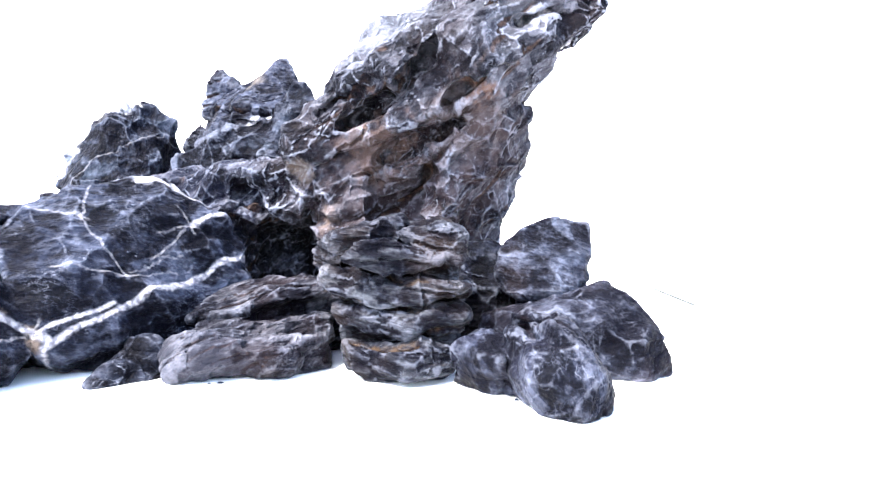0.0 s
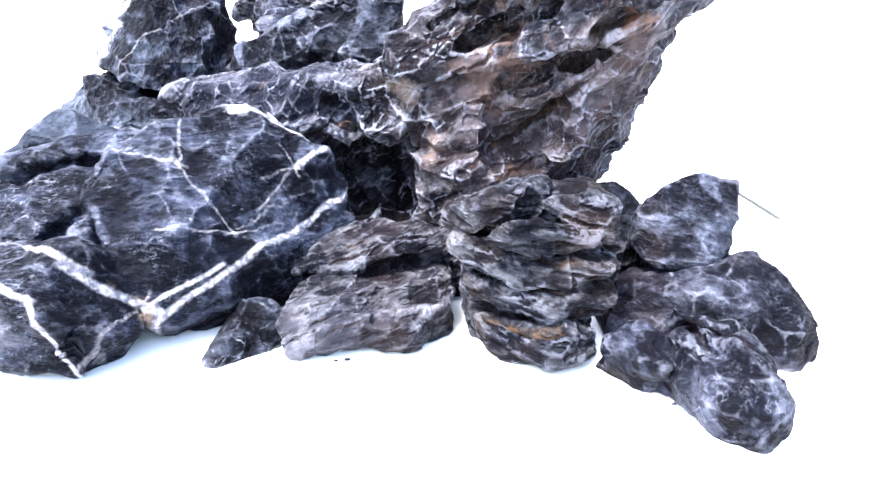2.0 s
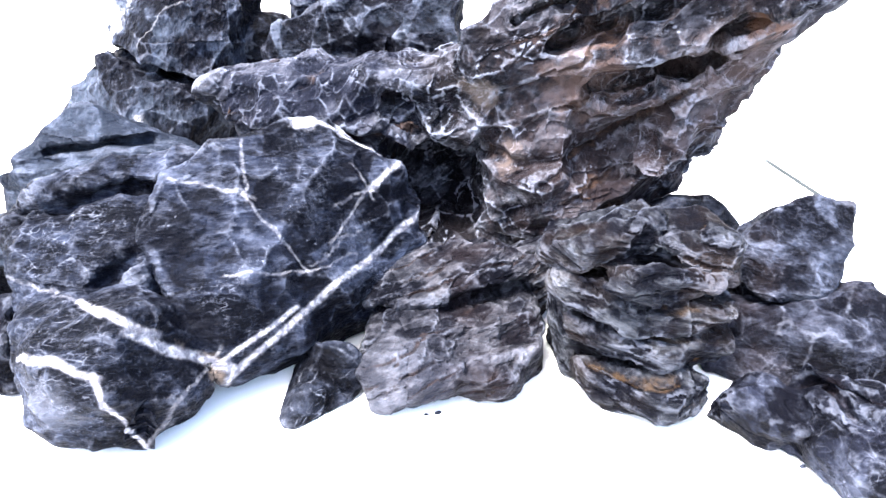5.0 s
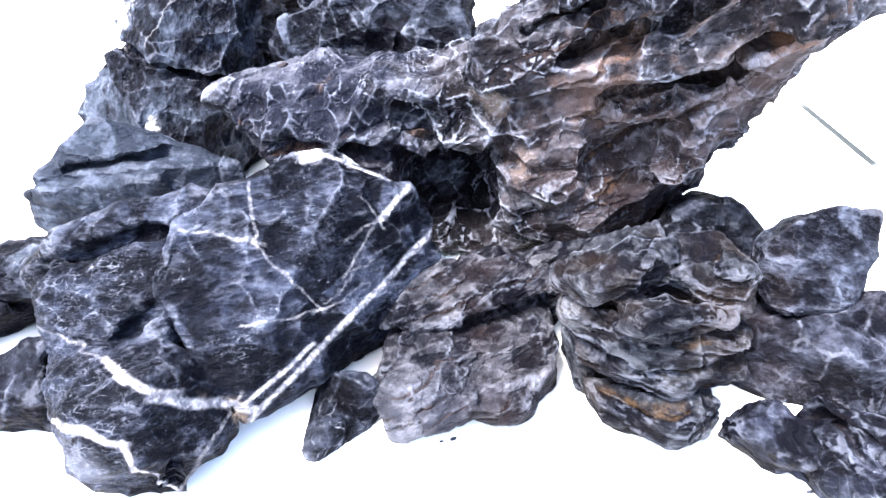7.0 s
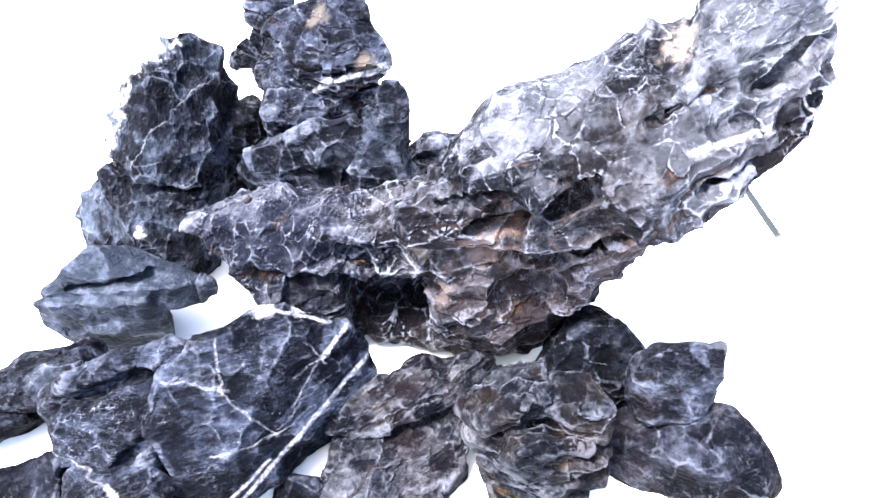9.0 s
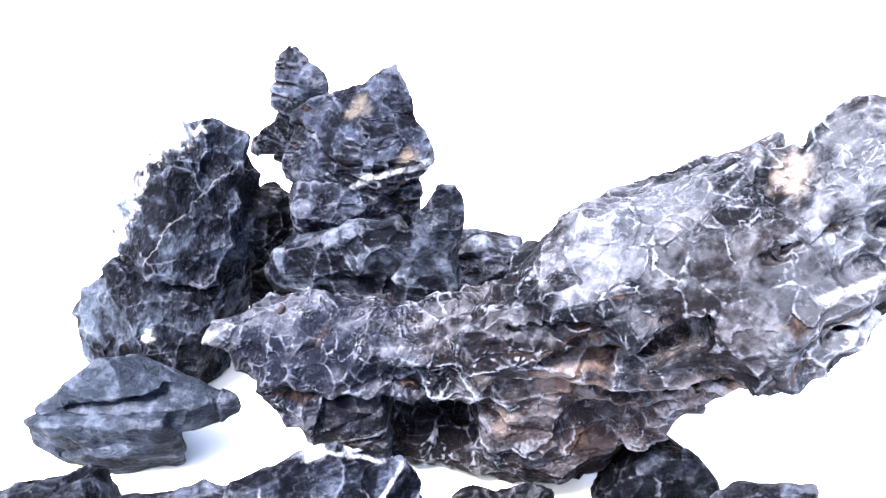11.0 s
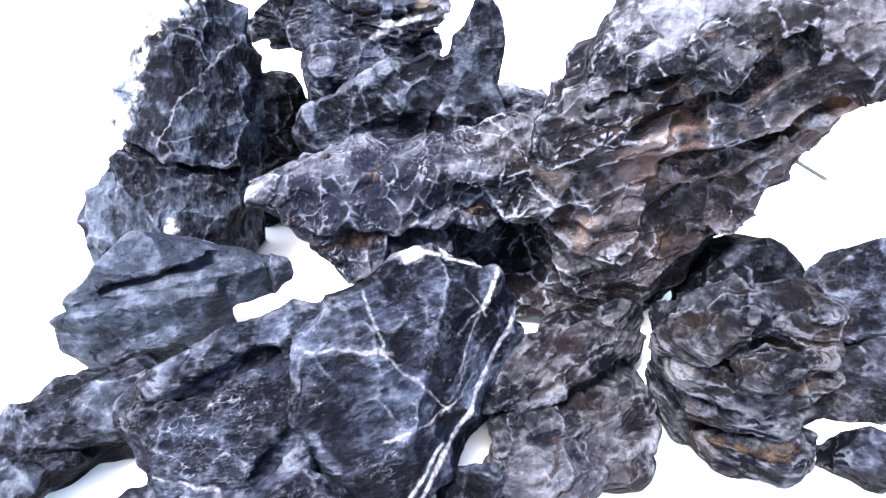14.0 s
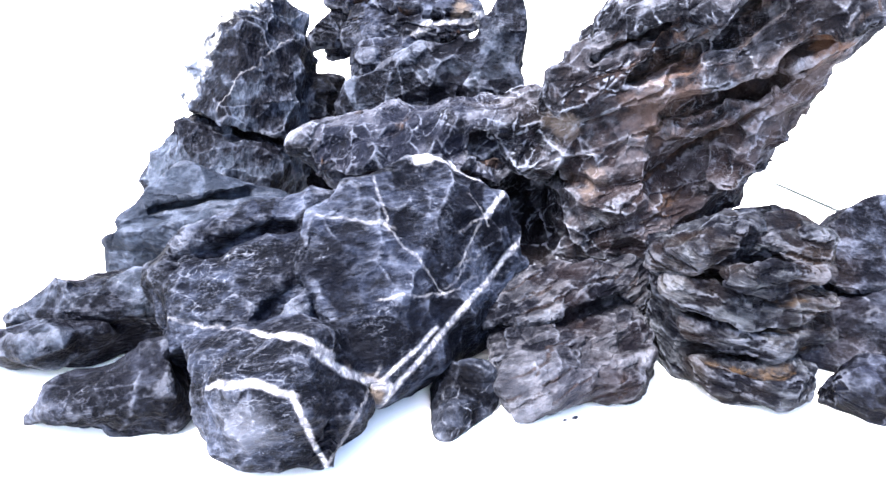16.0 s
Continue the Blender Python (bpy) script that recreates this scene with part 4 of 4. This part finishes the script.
stone("layered_stone", limestone("layered_limestone", bed=(0.12, -0.15, 1.0), flat=2.5, mid=rgb(0.030, 0.032, 0.038), pale=rgb(0.135, 0.142, 0.155), net=0.3, fine=0.4, dust=0.5, warm=0.15, clay_colour=rgb(0.10, 0.065, 0.035), clay_and_shade=0.45, seed=13.8),
      blocks=[
          [(-0.075, 0.535, 0), (0.005, 0.525, 0), (0.015, 0.575, 0), (-0.075, 0.58, 0), (-0.08, 0.54, 0.10), (0.005, 0.53, 0.10), (0.01, 0.57, 0.10), (-0.085, 0.58, 0.09)],
          [(-0.098, 0.55, 0.078), (-0.095, 0.53, 0.10), (-0.075, 0.512, 0.108), (-0.05, 0.52, 0.115), (-0.03, 0.54, 0.118), (-0.09, 0.585, 0.095), (-0.03, 0.58, 0.11), (-0.08, 0.52, 0.087), (-0.04, 0.525, 0.097)],
          [(-0.03, 0.522, 0.105), (0.0, 0.520, 0.111), (0.018, 0.53, 0.105), (0.02, 0.54, 0.085), (0.0, 0.56, 0.114), (-0.03, 0.56, 0.112), (0.012, 0.512, 0.084), (-0.02, 0.513, 0.096)],
          [(-0.072, 0.496, 0.089), (-0.062, 0.487, 0.100), (-0.045, 0.492, 0.105), (-0.01, 0.502, 0.097), (0.003, 0.507, 0.088), (-0.03, 0.497, 0.077), (-0.062, 0.495, 0.079), (-0.02, 0.53, 0.085), (-0.06, 0.53, 0.09)],
          [(-0.09, 0.53, 0.082), (-0.076, 0.515, 0.073), (-0.035, 0.501, 0.067), (0.01, 0.506, 0.076), (0.022, 0.518, 0.07), (0.0, 0.502, 0.057), (-0.05, 0.505, 0.055), (-0.083, 0.525, 0.060), (0.02, 0.56, 0.06), (-0.085, 0.57, 0.06)],
          [(-0.082, 0.527, 0.052), (-0.04, 0.506, 0.051), (0.012, 0.505, 0.053), (0.020, 0.52, 0.045), (0.015, 0.509, 0.034), (-0.04, 0.501, 0.034), (-0.075, 0.519, 0.036), (0.015, 0.57, 0.04), (-0.08, 0.575, 0.04)],
          [(-0.078, 0.522, 0.028), (-0.06, 0.506, 0.030), (-0.02, 0.489, 0.031), (0.006, 0.497, 0.030), (-0.01, 0.487, 0.013), (-0.037, 0.482, 0.019), (-0.062, 0.50, 0.010), (-0.04, 0.497, 0), (0.0, 0.507, 0), (0.01, 0.55, 0), (-0.065, 0.56, 0), (-0.072, 0.522, 0.008)]],
      bed=(0.12, -0.15, 1.0), flat=1.8, strata=(0.0095, 0.0026), facet=0.0042, chip_size=0.036, scallop=0.0018, cell=0.014, melt=0.001,
      cracks=[((-0.03, 0.505, 0.0545), (0.08, -0.15, 1.0), 0.002, 0.006, 0.08), ((-0.03, 0.50, 0.0325), (-0.05, -0.15, 1.0), 0.002, 0.006, 0.07), ((-0.05, 0.50, 0.0765), (0.2, -0.1, 1.0), 0.002, 0.006, 0.06)],
      seed=131, label="dark block of thin limestone layers with ochre seams", **SMALL)

# Shade under the large stone is painted in: both base colours are lowered.
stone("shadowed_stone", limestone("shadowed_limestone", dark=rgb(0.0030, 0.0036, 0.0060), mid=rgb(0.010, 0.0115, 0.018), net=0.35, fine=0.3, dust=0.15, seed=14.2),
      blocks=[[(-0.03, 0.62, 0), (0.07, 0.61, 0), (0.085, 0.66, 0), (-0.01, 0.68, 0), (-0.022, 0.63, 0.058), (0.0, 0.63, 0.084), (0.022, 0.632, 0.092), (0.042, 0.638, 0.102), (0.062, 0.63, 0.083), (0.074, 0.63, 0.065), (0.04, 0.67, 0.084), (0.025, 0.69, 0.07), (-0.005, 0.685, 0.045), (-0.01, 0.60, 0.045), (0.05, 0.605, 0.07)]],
      seed=141, label="limestone tucked against the foot of the large stone, its colour darkened for shade", **SMALL)

stone("rounded_stone", limestone("rounded_limestone", bed=(0.3, 0.4, 0.85), flat=1.0, mid=rgb(0.05, 0.056, 0.074), net=0.35, fine=0.5, dust=0.6, warm=0.12, seed=15.1),
      blocks=[
          [(0.042, 0.572, 0.062), (0.055, 0.556, 0.055), (0.10, 0.556, 0.06), (0.118, 0.573, 0.068), (0.124, 0.603, 0.07), (0.043, 0.577, 0.094), (0.064, 0.582, 0.113), (0.092, 0.588, 0.121), (0.121, 0.590, 0.113), (0.120, 0.603, 0.098), (0.06, 0.62, 0.06), (0.07, 0.61, 0.095), (0.115, 0.62, 0.06)],
          [(0.06, 0.575, 0.045), (0.115, 0.572, 0.05), (0.12, 0.60, 0.05), (0.06, 0.60, 0.06), (0.118, 0.575, 0.066), (0.07, 0.62, 0), (0.12, 0.625, 0), (0.08, 0.64, 0), (0.06, 0.575, 0.066)]],
      melt=0.002, facet=0.003, flat=0.8, seed=151, label="angular grey limestone resting on the low slab", **SMALL)

stone("slab_stone", limestone("slab_limestone", mid=rgb(0.0317, 0.0337, 0.0449), net=0.4, fine=0.5, dust=0.45, warm=0.25, clay_colour=rgb(0.054, 0.041, 0.041), seed=16.9),
      blocks=[[(0.026, 0.546, 0), (0.03, 0.59, 0), (0.04, 0.588, 0.04), (0.07, 0.53, 0), (0.147, 0.511, 0), (0.177, 0.53, 0), (0.172, 0.57, 0), (0.10, 0.60, 0), (0.028, 0.556, 0.042), (0.07, 0.53, 0.045), (0.13, 0.555, 0.067), (0.12, 0.58, 0.06), (0.163, 0.541, 0.049), (0.171, 0.521, 0.03), (0.147, 0.499, 0.033), (0.10, 0.53, 0.055)]],
      seed=161, label="low slab of mottled grey limestone under the rounded stone", **SMALL)

stone("front_stone", limestone("front_limestone", bed=(0.8, 0.5, 0.25), mid=rgb(0.0271, 0.0297, 0.0436), net=0.6, fine=0.7, dust=0.45, clay_and_shade=0.1, seed=17.3),
      blocks=[
          [(0.005, 0.50, 0), (0.04, 0.475, 0), (0.06, 0.50, 0), (0.02, 0.52, 0), (0.005, 0.48, 0.03), (0.02, 0.495, 0.042), (0.05, 0.47, 0.045), (0.04, 0.45, 0.03)],
          [(0.04, 0.48, 0), (0.06, 0.43, 0), (0.085, 0.412, 0), (0.105, 0.43, 0), (0.10, 0.48, 0), (0.05, 0.50, 0), (0.045, 0.485, 0.06), (0.06, 0.46, 0.065), (0.075, 0.425, 0.055), (0.09, 0.41, 0.03), (0.06, 0.415, 0.025), (0.095, 0.45, 0.045), (0.04, 0.46, 0.05)]],
      melt=0.003, bed=(0.8, 0.5, 0.25), strata=(0.022, 0.0012),
      cracks=[((0.045, 0.47, 0.05), (0.9, 0.4, 0.0), 0.004, 0.011, 0.05), ((0.068, 0.45, 0.06), (0.85, 0.5, 0.0), 0.004, 0.010, 0.05)],
      seed=171, label="elongated grey limestone pointing outwards over the tiles", **SMALL)

# ---- crumbs on the floor ----
CRUMBS = [(-0.157, 0.495, 2.2), (0.049, 0.459, 2.0), (0.018, 0.449, 1.2), (-0.082, 0.509, 1.0), (-0.105, 0.459, 1.0), (-0.358, 0.471, 1.8), (-0.164, 0.493, 1.4)]
crumb_stone = limestone("crumb_limestone", seed=18.2)
for number, (x, y, size) in enumerate(CRUMBS):
    r = 0.001 * size
    stone("stone_crumb", crumb_stone, blocks=[[(x - r, y - 0.6 * r, 0), (x + r, y - 0.5 * r, 0), (x + 0.8 * r, y + 0.7 * r, 0), (x - 0.7 * r, y + 0.6 * r, 0), (x - 0.3 * r, y, 0.8 * r), (x + 0.5 * r, y + 0.2 * r, 0.6 * r)]],
          scallop=0.0, lump=0.0, facet=0.0002, chip_size=0.002, step=0.0006, rounds=0, seed=200 + number, label="tiny dark limestone crumb on the white tiles", category="crumb", group="crumbs on the floor")

# ---- tiles ----
tile_bm = bmesh.new()
bmesh.ops.create_cube(tile_bm, size=1.0)
bmesh.ops.scale(tile_bm, vec=(TILE - GAP, TILE - GAP, 0.012), verts=tile_bm.verts)
bmesh.ops.bevel(tile_bm, geom=[e for e in tile_bm.edges if all(v.co.z > 0 for v in e.verts)], offset=0.0008, segments=2, affect="EDGES")
tile_mesh = bpy.data.meshes.new("tile")
tile_bm.to_mesh(tile_mesh)
tile_bm.free()
tile_mesh.materials.append(white_tile)
for i in range(-7, 7):
    for j in range(-7, 7):
        t = new("tile", tile_mesh)
        t.parent = floor
        t.location = ((i + 0.5) * TILE, (j + 0.5) * TILE, 0.0004 - 0.006)
